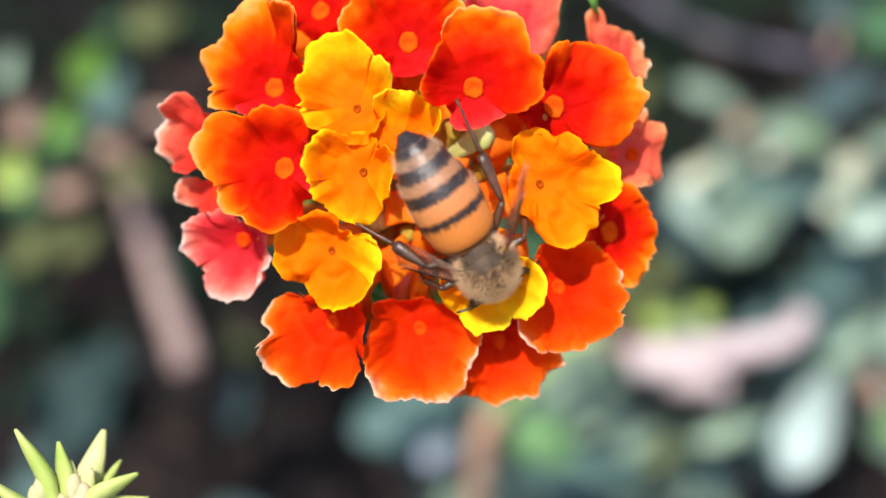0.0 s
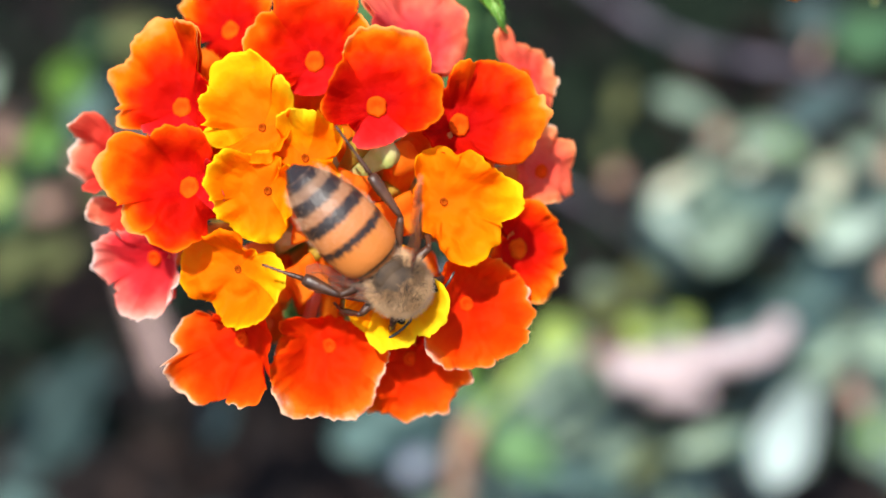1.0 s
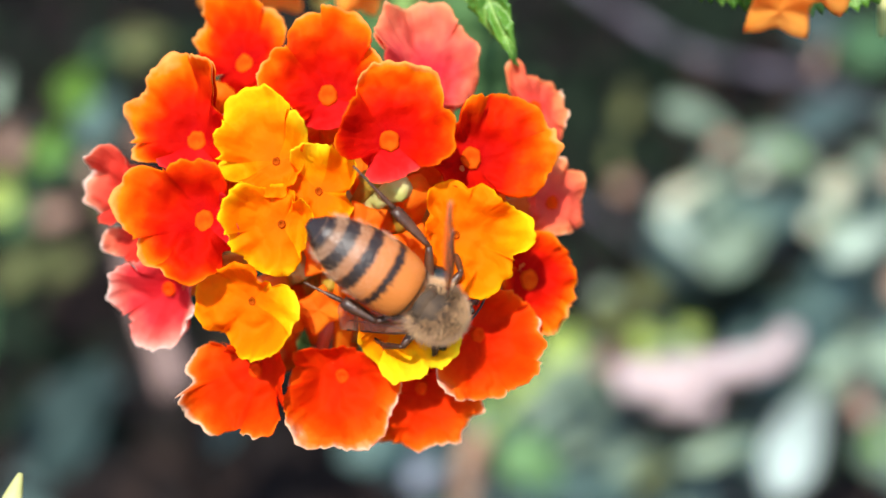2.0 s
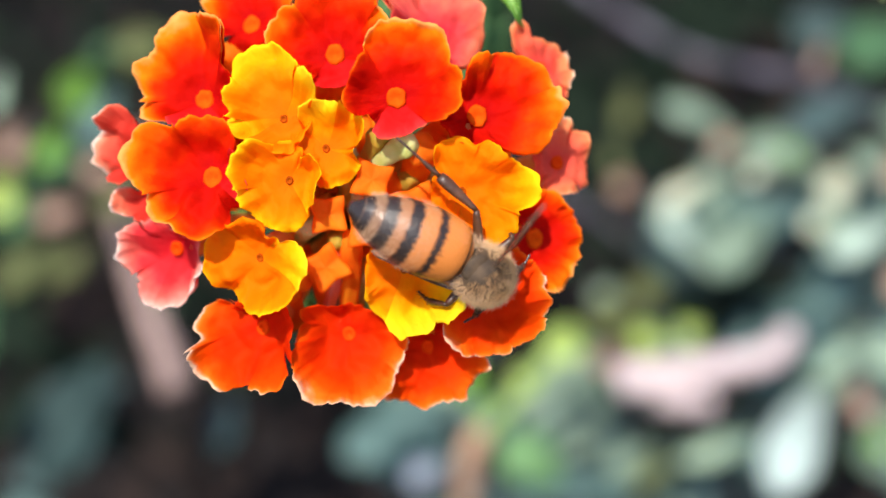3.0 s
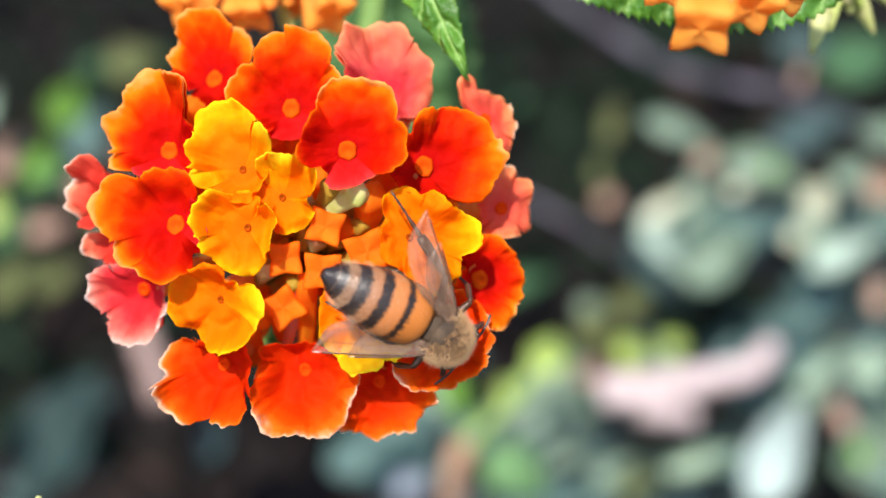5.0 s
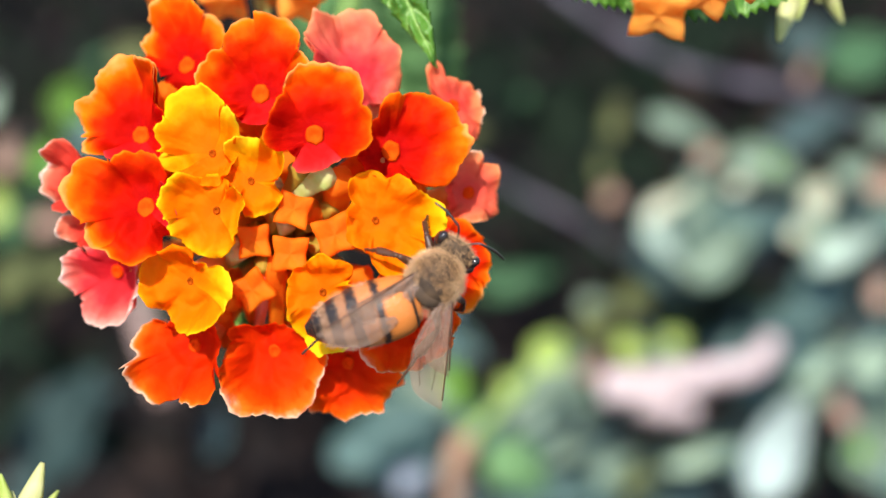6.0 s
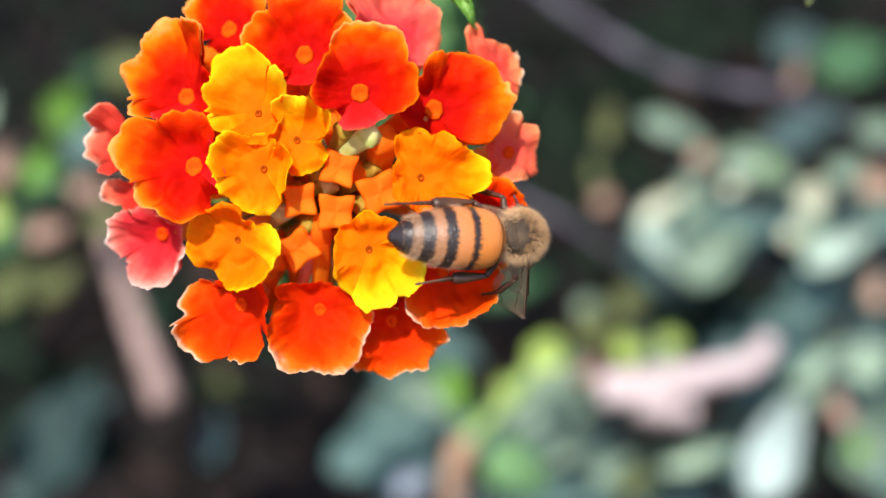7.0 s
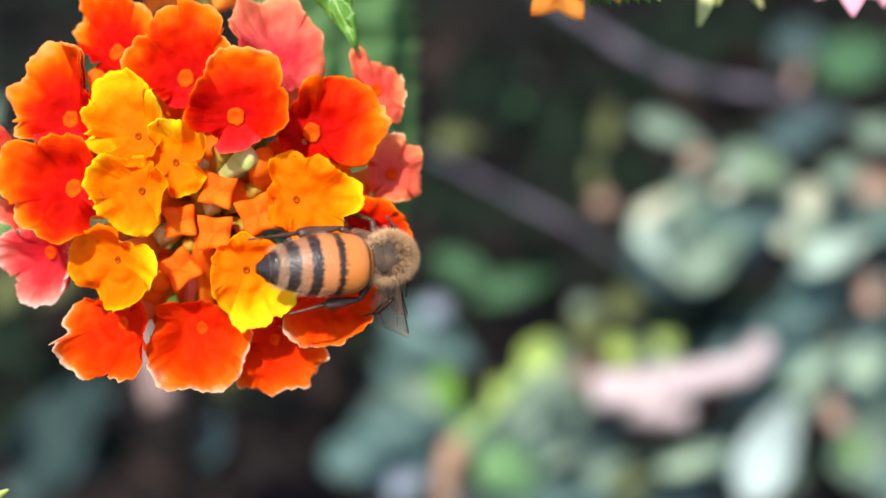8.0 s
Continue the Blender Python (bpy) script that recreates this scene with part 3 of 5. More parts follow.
young_bud("salmon", (0.7, -15.2, -4.6), (-0.6, -11.0, -10.1), 0.7)
young_bud("green", (2.6, -13.5, -4.8), (1.9, -10.0, -9.6), 0.55)
young_bud("olive", (0.9, -15.5, -0.7), (2.4, -12.0, -2.1), 1.0)
young_bud("olive", (4.6, -15.3, -0.8), (2.6, -12.0, -1.9), 0.9)
young_bud("orange", (0.4, -15.5, 8.7), (0.1, -12.0, 5.5), 1.2)
young_bud("orange", (10.6, -16.0, 5.4), (6.7, -12.0, 3.3), 1.2)
young_bud("salmon", (-6.4, -15.0, 8.8), (-10.5, -11.0, 5.0), 0.8)
young_bud("green", (-1.2, -16.2, -3.3), (-2.6, -13.0, -4.3), 0.8)
young_bud("orange", (-1.6, -14.5, -5.7), (-1.0, -11.0, -9.1), 1.0)
young_bud("olive", (6.1, -14.0, -4.1), (3.9, -11.0, -5.2), 1.0)
young_bud("orange", (4.3, -14.5, 3.8), (2.5, -11.0, 6.2), 1.1)
young_bud("green", (1.6, -14.0, 6.5), (1.0, -11.0, 5.5), 0.6)
young_bud("orange", (7.6, -14.5, 4.0), (8.9, -11.0, 1.7), 1.1)
young_bud("orange", (6.8, -13.5, -9.2), (5.8, -10.0, -12.4), 1.0)
young_bud("orange", (9.0, -14.0, -6.0), (6.8, -10.0, -5.2), 1.2)
young_bud("orange", (-2.8, -14.0, -8.4), (-2.5, -11.0, -5.2), 1.0)
young_bud("olive", (1.6, -14.5, -0.0), (1.0, -11.0, 1.7), 0.9)
young_bud("orange", (-9.1, -12.5, 4.6), (-8.3, -9.0, 0.5), 0.9)
young_bud("orange", (-8.1, -12.5, -1.8), (-7.8, -9.0, 0.5), 0.9)
young_bud("orange", (13.4, -13.0, 1.5), (11.9, -9.0, 4.4), 1.1)
young_bud("orange", (15.3, -12.0, -0.4), (12.9, -9.0, 0.3), 1.1)
young_bud("orange", (-1.2, -14.5, 8.7), (-0.6, -10.0, 5.6), 1.7)
young_bud("orange", (-7.9, -12.4, 11.4), (-9.4, -9.0, 6.8), 1.2)
young_bud("orange", (-8.7, -12.0, 5.9), (-7.5, -8.0, 2.1), 1.2)
young_bud("orange", (2.2, -13.5, 5.1), (1.8, -9.0, 2.4), 1.4)
young_bud("orange", (-4.1, -13.0, -8.1), (-3.5, -9.0, -11.1), 1.4)
young_bud("orange", (5.0, -12.5, -11.1), (3.8, -9.0, -8.2), 1.3)
young_bud("salmon", (9.0, -11.5, 10.5), (8.3, -8.0, 7.6), 1.4)
# the youngest buds, packed in the middle
for i in range(14):
    a, r = i * 2.4, 1.5 * i ** 0.5
    x, z = 2.4 + r * math.cos(a), -1.4 + r * math.sin(a)
    young_bud("olive" if i % 3 else "green", (x, -16.4, z), (0.6 * x, -9, 0.6 * z), 0.85)

# green calyxes and the receptacle in the middle of the head
mesh_part("receptacle", *blob(3.2, 3.2, 3.2, 10, 16), STALK, head)
for i in range(26):
    a, r = i * 2.4, 1.0 + 0.42 * i ** 0.75
    v, f, vein = leaf_mesh(5.5, 1.5, 0, 0.2, -0.05, 10, 3, 0.02, i)
    s = mesh_part("sepal", v, f, SEPAL, head, attrs={"vein": vein})
    s.matrix_local = pose(r * math.cos(a) * MM, -3.5 * MM, r * math.sin(a) * MM) @ facing(0.9 * math.cos(a), 0.9 * math.sin(a)) @ pose(0, 0, 0, 78, 0, 0)
line = smooth_line([(0, 0, 0), (0.8, 5, 2), (3, 10, 12), (6, 14, 26), (9, 18, 60)], 8)
mesh_part("stalk", *tube_mesh(line, [1.1 + 0.3 * i / len(line) for i in range(len(line))], 12), STALK, head, "hairy green flower stalk")


# ---- neighbouring leaves and flowers of the lantana ----
def lantana_leaf(name, tip, base, face_turn, length, width, bend, label, mat="lantana", teeth=20):
    v, f, vein = leaf_mesh(length, width, teeth, 0.22, bend, 160, 12, 1.2 * width / 11, length)
    ob = mesh_part(name, v, f, LEAF[mat], attrs={"vein": vein})
    d = (Vector(tip) - Vector(base)).normalized()
    side = d.cross(Vector((0, -1, 0))).normalized()
    up = side.cross(d)
    turn = Matrix((side, d, up)).transposed().to_4x4() @ pose(0, 0, 0, 0, face_turn, 0)
    ob.matrix_world = HEAD @ Matrix.Translation(Vector(base) * MM) @ turn
    line = smooth_line([(0, 0.5, 0), (0, -4, 0.3), (0, -9, -1)], 4)
    mesh_part("leaf_stalk", *tube_mesh(line, [0.5] * len(line), 8), STALK, ob)
    return tagged(ob, label, "leaf")


# ---- honey bee ----
def tergite_material(name, tan, dark, edge, glossy):
    m, tree, b = material(name, glossy, 0.4)
    at = tree.nodes.new("ShaderNodeAttribute")
    at.attribute_name = "along"
    n = object_noise(tree, 5200, 3, (0.3, 1, 1), 0.6)
    v = math_node(tree, "ADD", at.outputs["Fac"], math_node(tree, "MULTIPLY", math_node(tree, "SUBTRACT", n.outputs["Fac"], 0.5), 0.42))
    r = ramp(tree, [(0.0, tan), (max(0.02, edge - 0.07), tan), (min(edge + 0.05, 0.97), dark), (0.93, dark), (1.0, tuple(0.5 * (a + d) for a, d in zip(tan, dark)))])
    tree.links.new(v, r.inputs[0])
    tree.links.new(r.outputs[0], b.inputs["Base Color"])
    g = object_noise(tree, 5000, 2)
    bump(tree, b, g.outputs["Fac"], 0.6, 0.00012)
    return m


BLACK = noisy("bee_black", (0.012, 0.009, 0.008), (0.03, 0.022, 0.018), 900, 0.32, 0.5, 4000, 0.3, 0.0001)
EYE_BLACK = noisy("bee_eye", (0.01, 0.008, 0.008), (0.025, 0.018, 0.016), 900, 0.18, 0.5, 9000, 0.2, 0.00005)
LEG = noisy("bee_leg", (0.022, 0.01, 0.006), (0.09, 0.034, 0.014), 600, 0.4, 0.4, 4000, 0.4, 0.0001)
HAIR = noisy("bee_hair", (0.42, 0.23, 0.1), (0.7, 0.46, 0.25), 700, 0.6, 0.2)
HAIR_PALE = noisy("bee_hair_pale", (0.42, 0.24, 0.13), (0.64, 0.43, 0.28), 700, 0.6, 0.2)
CUTICLE = noisy("bee_thorax", (0.025, 0.017, 0.012), (0.09, 0.055, 0.03), 700, 0.7, 0.2, 3000, 0.4, 0.0001)


def wing_material():
    m, tree, b = material("bee_wing", 0.25, 0.5)
    n = object_noise(tree, 500, 3)
    r = ramp(tree, [(0.3, (0.15, 0.085, 0.055)), (0.7, (0.3, 0.19, 0.13))])
    tree.links.new(n.outputs["Fac"], r.inputs[0])
    tree.links.new(r.outputs[0], b.inputs["Base Color"])
    b.inputs["Alpha"].default_value = 0.48
    return m


WING = wing_material()
TAN, DARK = (0.5, 0.155, 0.03), (0.02, 0.013, 0.011)


def fur(spots, length, mat, name, parent, seed, lean=(0, 0, 0), thick=0.022):
    """Hairs as slim three-sided spikes on given spots (place, normal)."""
    rnd = random.Random(seed)
    verts, faces = [], []
    for p, n in spots:
        p, n = Vector(p), Vector(n).normalized()
        d = (n + Vector((rnd.gauss(0, .35), rnd.gauss(0, .35), rnd.gauss(0, .35))) + Vector(lean)).normalized()
        u = d.orthogonal().normalized()
        w = d.cross(u)
        h = length * rnd.uniform(0.55, 1.15)
        o = len(verts)
        for k in range(3):
            a = 2.094 * k
            verts.append(p + (u * math.cos(a) + w * math.sin(a)) * thick)
        bend = p + d * h * 0.55 + Vector(lean) * h * 0.1
        for k in range(3):
            a = 2.094 * k
            verts.append(bend + (u * math.cos(a) + w * math.sin(a)) * thick * 0.7)
        verts.append(p + d * h + Vector(lean) * h * 0.4)
        for k in range(3):
            j = (k + 1) % 3
            faces += [(o + k, o + j, o + 3 + j, o + 3 + k), (o + 3 + k, o + 3 + j, o + 6)]
    return mesh_part(name, verts, faces, mat, parent)


def ellipsoid_spots(n, at, r, seed, keep):
    rnd, out = random.Random(seed), []
    while len(out) < n:
        v = Vector((rnd.gauss(0, 1), rnd.gauss(0, 1), rnd.gauss(0, 1))).normalized()
        p = Vector((at[0] + v.x * r[0], at[1] + v.y * r[1], at[2] + v.z * r[2]))
        if keep(v):
            out.append((p, Vector((v.x / r[0], v.y / r[1], v.z / r[2]))))
    return out


ABD = 9.0


def abdomen_radius(s):
    pts = [(0, 1.3), (0.05, 2.1), (0.14, 2.46), (0.3, 2.58), (0.46, 2.54), (0.6, 2.34), (0.74, 1.95), (0.86, 1.42), (0.94, 0.92), (0.98, 0.55), (1.0, 0.2)]
    for (a, ra), (b, rb) in zip(pts, pts[1:]):
        if s <= b:
            t = (s - a) / (b - a)
            return ra + (rb - ra) * t
    return 0.1


def abdomen_point(s, ang, grow=0.0):
    r = sum(abdomen_radius(min(1, max(0, s + d))) for d in (-0.04, -0.02, 0, 0.02, 0.04)) / 5.2 + grow
    z0 = 0.35 * math.sin(math.pi * min(1, s)) - 1.3 * s * s
    return Vector((-ABD * s, r * math.cos(ang), 0.86 * r * math.sin(ang) + z0))


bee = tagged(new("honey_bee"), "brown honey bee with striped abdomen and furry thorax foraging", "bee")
abdomen = mesh_part("abdomen", *join(([abdomen_point(i / 16, 2 * math.pi * k / 20, -0.12) for i in range(17) for k in range(20)],
                                      [(i * 20 + k, i * 20 + (k + 1) % 20, i * 20 + 20 + (k + 1) % 20, i * 20 + 20 + k) for i in range(16) for k in range(20)])), CUTICLE, bee)
# (from, to, where the dark band starts)
TERGITES = [(0.0, 0.07, 0.62), (0.06, 0.38, 0.76), (0.37, 0.61, 0.58), (0.6, 0.79, 0.46), (0.78, 0.92, 0.5), (0.91, 1.0, 0.04)]
for i, (a, b, edge) in enumerate(TERGITES):
    tan = [TAN, TAN, (0.44, 0.15, 0.042), (0.27, 0.115, 0.05), (0.17, 0.085, 0.045), DARK][i]
    verts, faces, along = [], [], []
    nu, nk = 12, 48
    for j in range(nu + 1):
        s = a + (b - a) * j / nu
        for k in range(nk):
            verts.append(abdomen_point(s, 2 * math.pi * k / nk, 0.02 + 0.09 * (j / nu) ** 2 if i < 5 else 0.02))
            along.append(j / nu)
        if j:
            faces += [((j - 1) * nk + k, (j - 1) * nk + (k + 1) % nk, j * nk + (k + 1) % nk, j * nk + k) for k in range(nk)]
    if i == 5:
        faces.append(tuple(range(nu * nk, nu * nk + nk)))
    mesh_part("tergite", [tuple(v) for v in verts], faces, tergite_material("tergite", tan, DARK, edge, 0.38 if i < 4 else 0.22), abdomen, attrs={"along": along})
rnd = random.Random(4)
spots = []
for i in range(2300):
    s = rnd.choice([rnd.uniform(0.38, 0.5), rnd.uniform(0.6, 0.69), rnd.uniform(0.77, 0.85), rnd.uniform(0.77, 0.85), rnd.uniform(0.0, 0.06), rnd.uniform(0.36, 0.88)])
    ang = rnd.uniform(0, 2 * math.pi)
    p = abdomen_point(s, ang, 0.04)
    spots.append((p, p - Vector((p.x, 0, 0))))
fur(spots, 0.38, HAIR_PALE, "abdomen_hair", abdomen, 5, (-1.3, 0, 0), 0.006)

thorax = mesh_part("thorax", *blob(2.2, 2.05, 1.8, 16, 24, (1.95, 0, 0.25)), CUTICLE, bee)
mesh_part("scutellum", *blob(0.75, 1.15, 0.32, 10, 16, (0.62, 0, 1.42)), CUTICLE, thorax, "bare black shield behind the fur")
fur(ellipsoid_spots(1000, (1.95, 0, 0.25), (2.2, 2.05, 1.8), 17, lambda v: v.x > -0.15 or v.z < 0.1 or abs(v.y) > 0.65), 0.85, HAIR_PALE, "long_hair", thorax, 18, (-0.35, 0, 0.1), 0.009)
fur(ellipsoid_spots(6500, (1.95, 0, 0.25), (2.2, 2.05, 1.8), 7, lambda v: v.x + 0.25 * noise.noise(v * 3) > -0.2 or v.z < 0.1 or abs(v.y) > 0.62 + 0.25 * noise.noise(v * 4)), 0.55, HAIR, "fur", thorax, 8, (-0.1, 0, 0.1), 0.011)
fur(ellipsoid_spots(700, (0.0, 0, 0.0), (0.9, 1.5, 1.3), 9, lambda v: abs(v.y) > 0.2), 0.6, HAIR_PALE, "waist_hair", thorax, 10, (-0.4, 0, 0), 0.014)
# the head hangs down, into the flower
bee_head = mesh_part("head", *blob(0.95, 1.75, 1.35, 12, 22), CUTICLE, bee)
bee_head.matrix_local = pose(4.55 * MM, 0, -0.75 * MM, 0, 38, 0)
fur(ellipsoid_spots(900, (0, 0, 0), (0.95, 1.75, 1.35), 11, lambda v: abs(v.y) < 0.75), 0.5, HAIR, "face_hair", bee_head, 12, (0, 0, 0), 0.014)
for side in (1, -1):
    eye = mesh_part("eye", *blob(0.62, 0.5, 1.15, 12, 16), EYE_BLACK, bee_head, "glossy black compound eye")
    eye.matrix_local = pose(0.12 * MM, side * 1.48 * MM, 0.1 * MM, side * -12, 0, side * 12)
    line = smooth_line([(0.85, side * 0.35, 0.3), (1.35, side * 1.0, 1.0), (1.5, side * 1.5, 1.1), (1.8, side * 2.5, 1.0), (1.9, side * 3.6, 0.7)], 6)
    mesh_part("antenna", *tube_mesh(line, [0.08 if i < 8 else 0.1 for i in range(len(line) - 1)] + [0.06], 10), BLACK, bee_head)
mesh_part("proboscis", *tube_mesh(smooth_line([(0.4, 0, -1.1), (0.5, 0, -2.2), (0.3, 0, -3.4)], 5), [0.3 - 0.2 * i / 10 for i in range(11)], 10), LEG, bee_head)


def wing(name, length, width, side):
    """A wing from its root at the origin along -x; its veins are thin ribs on the membrane."""
    nu, nv = 24, 8
    verts, faces = [], []
    for i in range(nu + 1):
        s = i / nu
        w = width * (0.16 + 0.84 * math.sin(math.pi * min(1, 0.08 + 0.72 * s)) ** 1.2) * (1 - max(0, (s - 0.82) / 0.18) ** 2.2 * 0.93)
        for k in range(nv + 1):
            v = k / nv
            verts.append((-length * s, side * (0.3 + 0.2 * width * s - w * v), 0.12 * math.sin(5 * s) + 0.1 * math.sin(9 * v + 3 * s)))
        if i:
            faces += [((i - 1) * (nv + 1) + k, (i - 1) * (nv + 1) + k + 1, i * (nv + 1) + k + 1, i * (nv + 1) + k) for k in range(nv)]
    ob = mesh_part(name, verts, faces, WING, bee, "clear brownish wing with dark veins")
    at = lambda s, v: verts[min(nu, round(s * nu)) * (nv + 1) + min(nv, round(v * nv))]
    ribs = []
    for line in ([(0, 0), (0.25, 0), (0.5, 0), (0.75, 0), (0.92, 0)], [(0, 0.2), (0.3, 0.25), (0.6, 0.3), (0.85, 0.35)], [(0, 0.4), (0.3, 0.55), (0.55, 0.7), (0.8, 0.8)],
                 [(0.35, 0.25), (0.4, 0.55)], [(0.58, 0.02), (0.6, 0.35), (0.62, 0.7)], [(0, 0.6), (0.2, 0.85), (0.4, 0.95)]):
        pts = smooth_line([at(*q) for q in line], 4)
        ribs.append(tube_mesh(pts, [0.06 if line[1][1] == 0 else 0.024] * len(pts), 5))
    mesh_part("vein", *join(*ribs), LEG, ob)
    return ob


wings = {}
for side, tag in ((1, "L"), (-1, "R")):
    wings["fore" + tag] = wing("forewing", 9.0, 2.9, side)
    wings["hind" + tag] = wing("hindwing", 6.3, 2.1, side)


def leg(name, root, knee, ankle, toe, side, wide):
    """femur with its tibia and tarsus; drawn from the joint at the body."""
    o = Vector(root)
    f = lambda p: Vector((p[0], side * p[1], p[2])) - Vector((o.x, side * o.y, o.z))
    k, a, t = f(knee), f(ankle), f(toe)
    femur = mesh_part(name, *tube_mesh(smooth_line([(0, 0, 0), k * 0.5, k], 4), [0.24, 0.3, 0.35, 0.36, 0.36, 0.34, 0.3, 0.27, 0.22], 10), LEG, bee)
    femur.matrix_local = pose(o.x * MM, side * o.y * MM, o.z * MM)
    line = smooth_line([k, k.lerp(a, 0.5), a], 4)
    mesh_part("tibia", *tube_mesh(line, [0.19 + 1.15 * wide * q for q in (0.02, 0.1, 0.2, 0.3, 0.38, 0.46, 0.5, 0.5, 0.34)], 10, True, 0.75), LEG, femur)
    m = a.lerp(t, 0.5) + Vector((0, 0, 0.15))
    line = smooth_line([a, m, t], 6)
    mesh_part("tarsus", *tube_mesh(line, [0.12 + 0.12 * wide * (i < 5) + 0.03 * (i % 2) - 0.004 * i for i in range(len(line))], 8), LEG, femur)
    fur([(k.lerp(a, q / 60), (math.sin(q * 2.4), math.cos(q * 2.4), 0.3)) for q in range(60)] + [(a.lerp(t, q / 30), (math.sin(q * 2.4), math.cos(q * 2.4), 0.3)) for q in range(30)], 0.4, LEG, "leg_hair", femur, 13)
    return femur


legs = {}
for side, tag in ((1, "L"), (-1, "R")):
    legs["fore" + tag] = leg("foreleg", (3.3, 0.9, -1.2), (4.3, 2.3, -1.6), (5.0, 2.6, -3.4), (5.6, 2.4, -5.0), side, 0.1)
    legs["mid" + tag] = leg("midleg", (2.0, 1.1, -1.4), (2.0, 3.4, -1.2), (1.5, 4.2, -3.2), (1.0, 4.3, -5.0), side, 0.25)
    far = (0.1, 4.1, -0.7), (-2.8, 6.2, -1.2), (-6.2, 8.6, -1.7)
    near = (0.1, 3.6, -0.7), (-2.2, 4.9, -1.6), (-4.6, 6.6, -2.6)
    legs["hind" + tag] = leg("hindleg", (0.9, 1.1, -1.3), *(far if side > 0 else near), side, 0.5)

# ---- other parts of the lantana, out of the middle ----
def bud_cluster(at, points, label, sizes, mats, length):
    """A cluster of tapered closed buds or bracts that spread from one base."""
    ob = tagged(new("bud_cluster"), label, "flower bud")
    ob.matrix_world = HEAD @ Matrix.Translation(Vector(at) * MM)
    for i, p in enumerate(points):
        p = Vector(p)
        c = p * 0.5 + p.orthogonal().normalized() * 0.05 * length
        line = smooth_line([p * 0.15, c, p], 6)
        n = len(line)
        prof = [sizes * (0.5 + 0.5 * math.sin(math.pi * min(1, 0.12 + 0.88 * q / (n - 1)))) * (1.15 - 0.72 * (q / (n - 1)) ** 6) for q in range(n)]
        mesh_part("bract", *tube_mesh(line, prof, 10, True, 0.6), mats[i % len(mats)], ob)
    for k in range(6):
        a = 2.4 * k
        at = (0.22 * length * math.cos(a), -0.1 * length, points[0][2] * 0.3 + 0.1 * length * math.sin(a))
        mesh_part("bud", *blob(0.075 * length, 0.07 * length, 0.13 * length, 10, 14, at), PINK_BUD, ob, "pale pink round bud")
    mesh_part("base", *blob(length * 0.3, length * 0.3, length * 0.3, 8, 12), mats[0], ob)
    return ob


LIME_BRACT = noisy("lime_bract", (0.34, 0.44, 0.08), (0.58, 0.6, 0.22), 260, 0.5, 0.3, 2000, 0.4, 0.0002, 0.3)
PINK_BUD = noisy("pale_pink_bud", (0.5, 0.55, 0.22), (0.72, 0.5, 0.42), 260, 0.6, 0.2, 2000, 0.4, 0.0002, 0.4)
CREAM_BRACT = noisy("cream_bract", (0.42, 0.46, 0.13), (0.62, 0.58, 0.3), 260, 0.5, 0.3, 2000, 0.4, 0.0002, 0.3)


def bud_head(label, at, buds):
    """A young head of folded buds on their tubes."""
    ob = tagged(new("lantana_bud_head"), label, "flower")
    ob.matrix_world = HEAD @ Matrix.Translation(Vector(at) * MM)
    for kind, place, size, roll in buds:
        bud(kind, place, size, roll, ob, (0, 6, 6))
    mesh_part("receptacle", *blob(2, 2, 2, 8, 12), STALK, ob)
    mesh_part("stalk", *tube_mesh(smooth_line([(0, 0, 0), (1, 6, 8), (2, 14, 30), (0, 22, 60)], 6), [0.9] * 19, 10), STALK, ob)
    return ob


def pink_head(places):
    """A fading pink head: a few side-on florets."""
    ob = tagged(new("pink_flower_head"), "pale pink flower head at the edge of the plant", "flower")
    ob.matrix_world = HEAD @ Matrix.Translation(Vector(places[0]) * MM)
    for p in places:
        v, f, vein = leaf_mesh(4.2, 3.2, 0, 0.3, 0.3, 16, 6, 0.1, p[0])
        for turn in (-55, 0, 60):
            q = mesh_part("petal", v, f, PINK_PETAL, ob, attrs={"vein": vein})
            q.matrix_local = Matrix.Translation((Vector(p) - Vector(places[0]) + Vector((0, 0, 3))) * MM) @ facing(0.2, 0.4) @ pose(0, 0, 0, 0, 15, 180 + turn)
    mesh_part("stalk", *tube_mesh(smooth_line([(0, 1, 2), (1, 5, 12), (2, 14, 40)], 6), [0.9] * 13, 10), STALK, ob)
    return ob


PINK_PETAL = noisy("pale_pink_petal", (0.75, 0.3, 0.4), (0.85, 0.5, 0.58), 260, 0.5, 0.3, 2000, 0.4, 0.0002, 0.3)
lantana_leaf("lantana_leaf", (13.6, -15.5, 13.4), (5.4, -13.0, 36.0), 24, 25.6, 7.6, 0.1, "small bright green serrated lantana leaf, tip hanging down")
lantana_leaf("lantana_leaf", (17.4, -12.0, 22.2), (46.6, -14.0, 20.8), -5, 29, 11, 0.05, "bright green serrated lantana leaf with toothed edge", "lantana", 34)
lantana_leaf("lantana_leaf", (15.4, 62.0, -3.4), (-0.0, 66.0, 53.2), 8, 59, 27, 0.05, "broad green lantana leaf behind the flower head", "dim")
lantana_leaf("lantana_leaf", (-4.4, -4.0, -12.6), (-2.0, -1.0, -4.9), 0, 8.6, 5.0, 0.05, "small green leaf seen between the florets")
lantana_leaf("lantana_leaf", (1.2, 0.0, -19.6), (1.9, 2.0, -6.6), 0, 12, 3.6, 0.05, "narrow yellowish green leaf under the flower head", "lime")
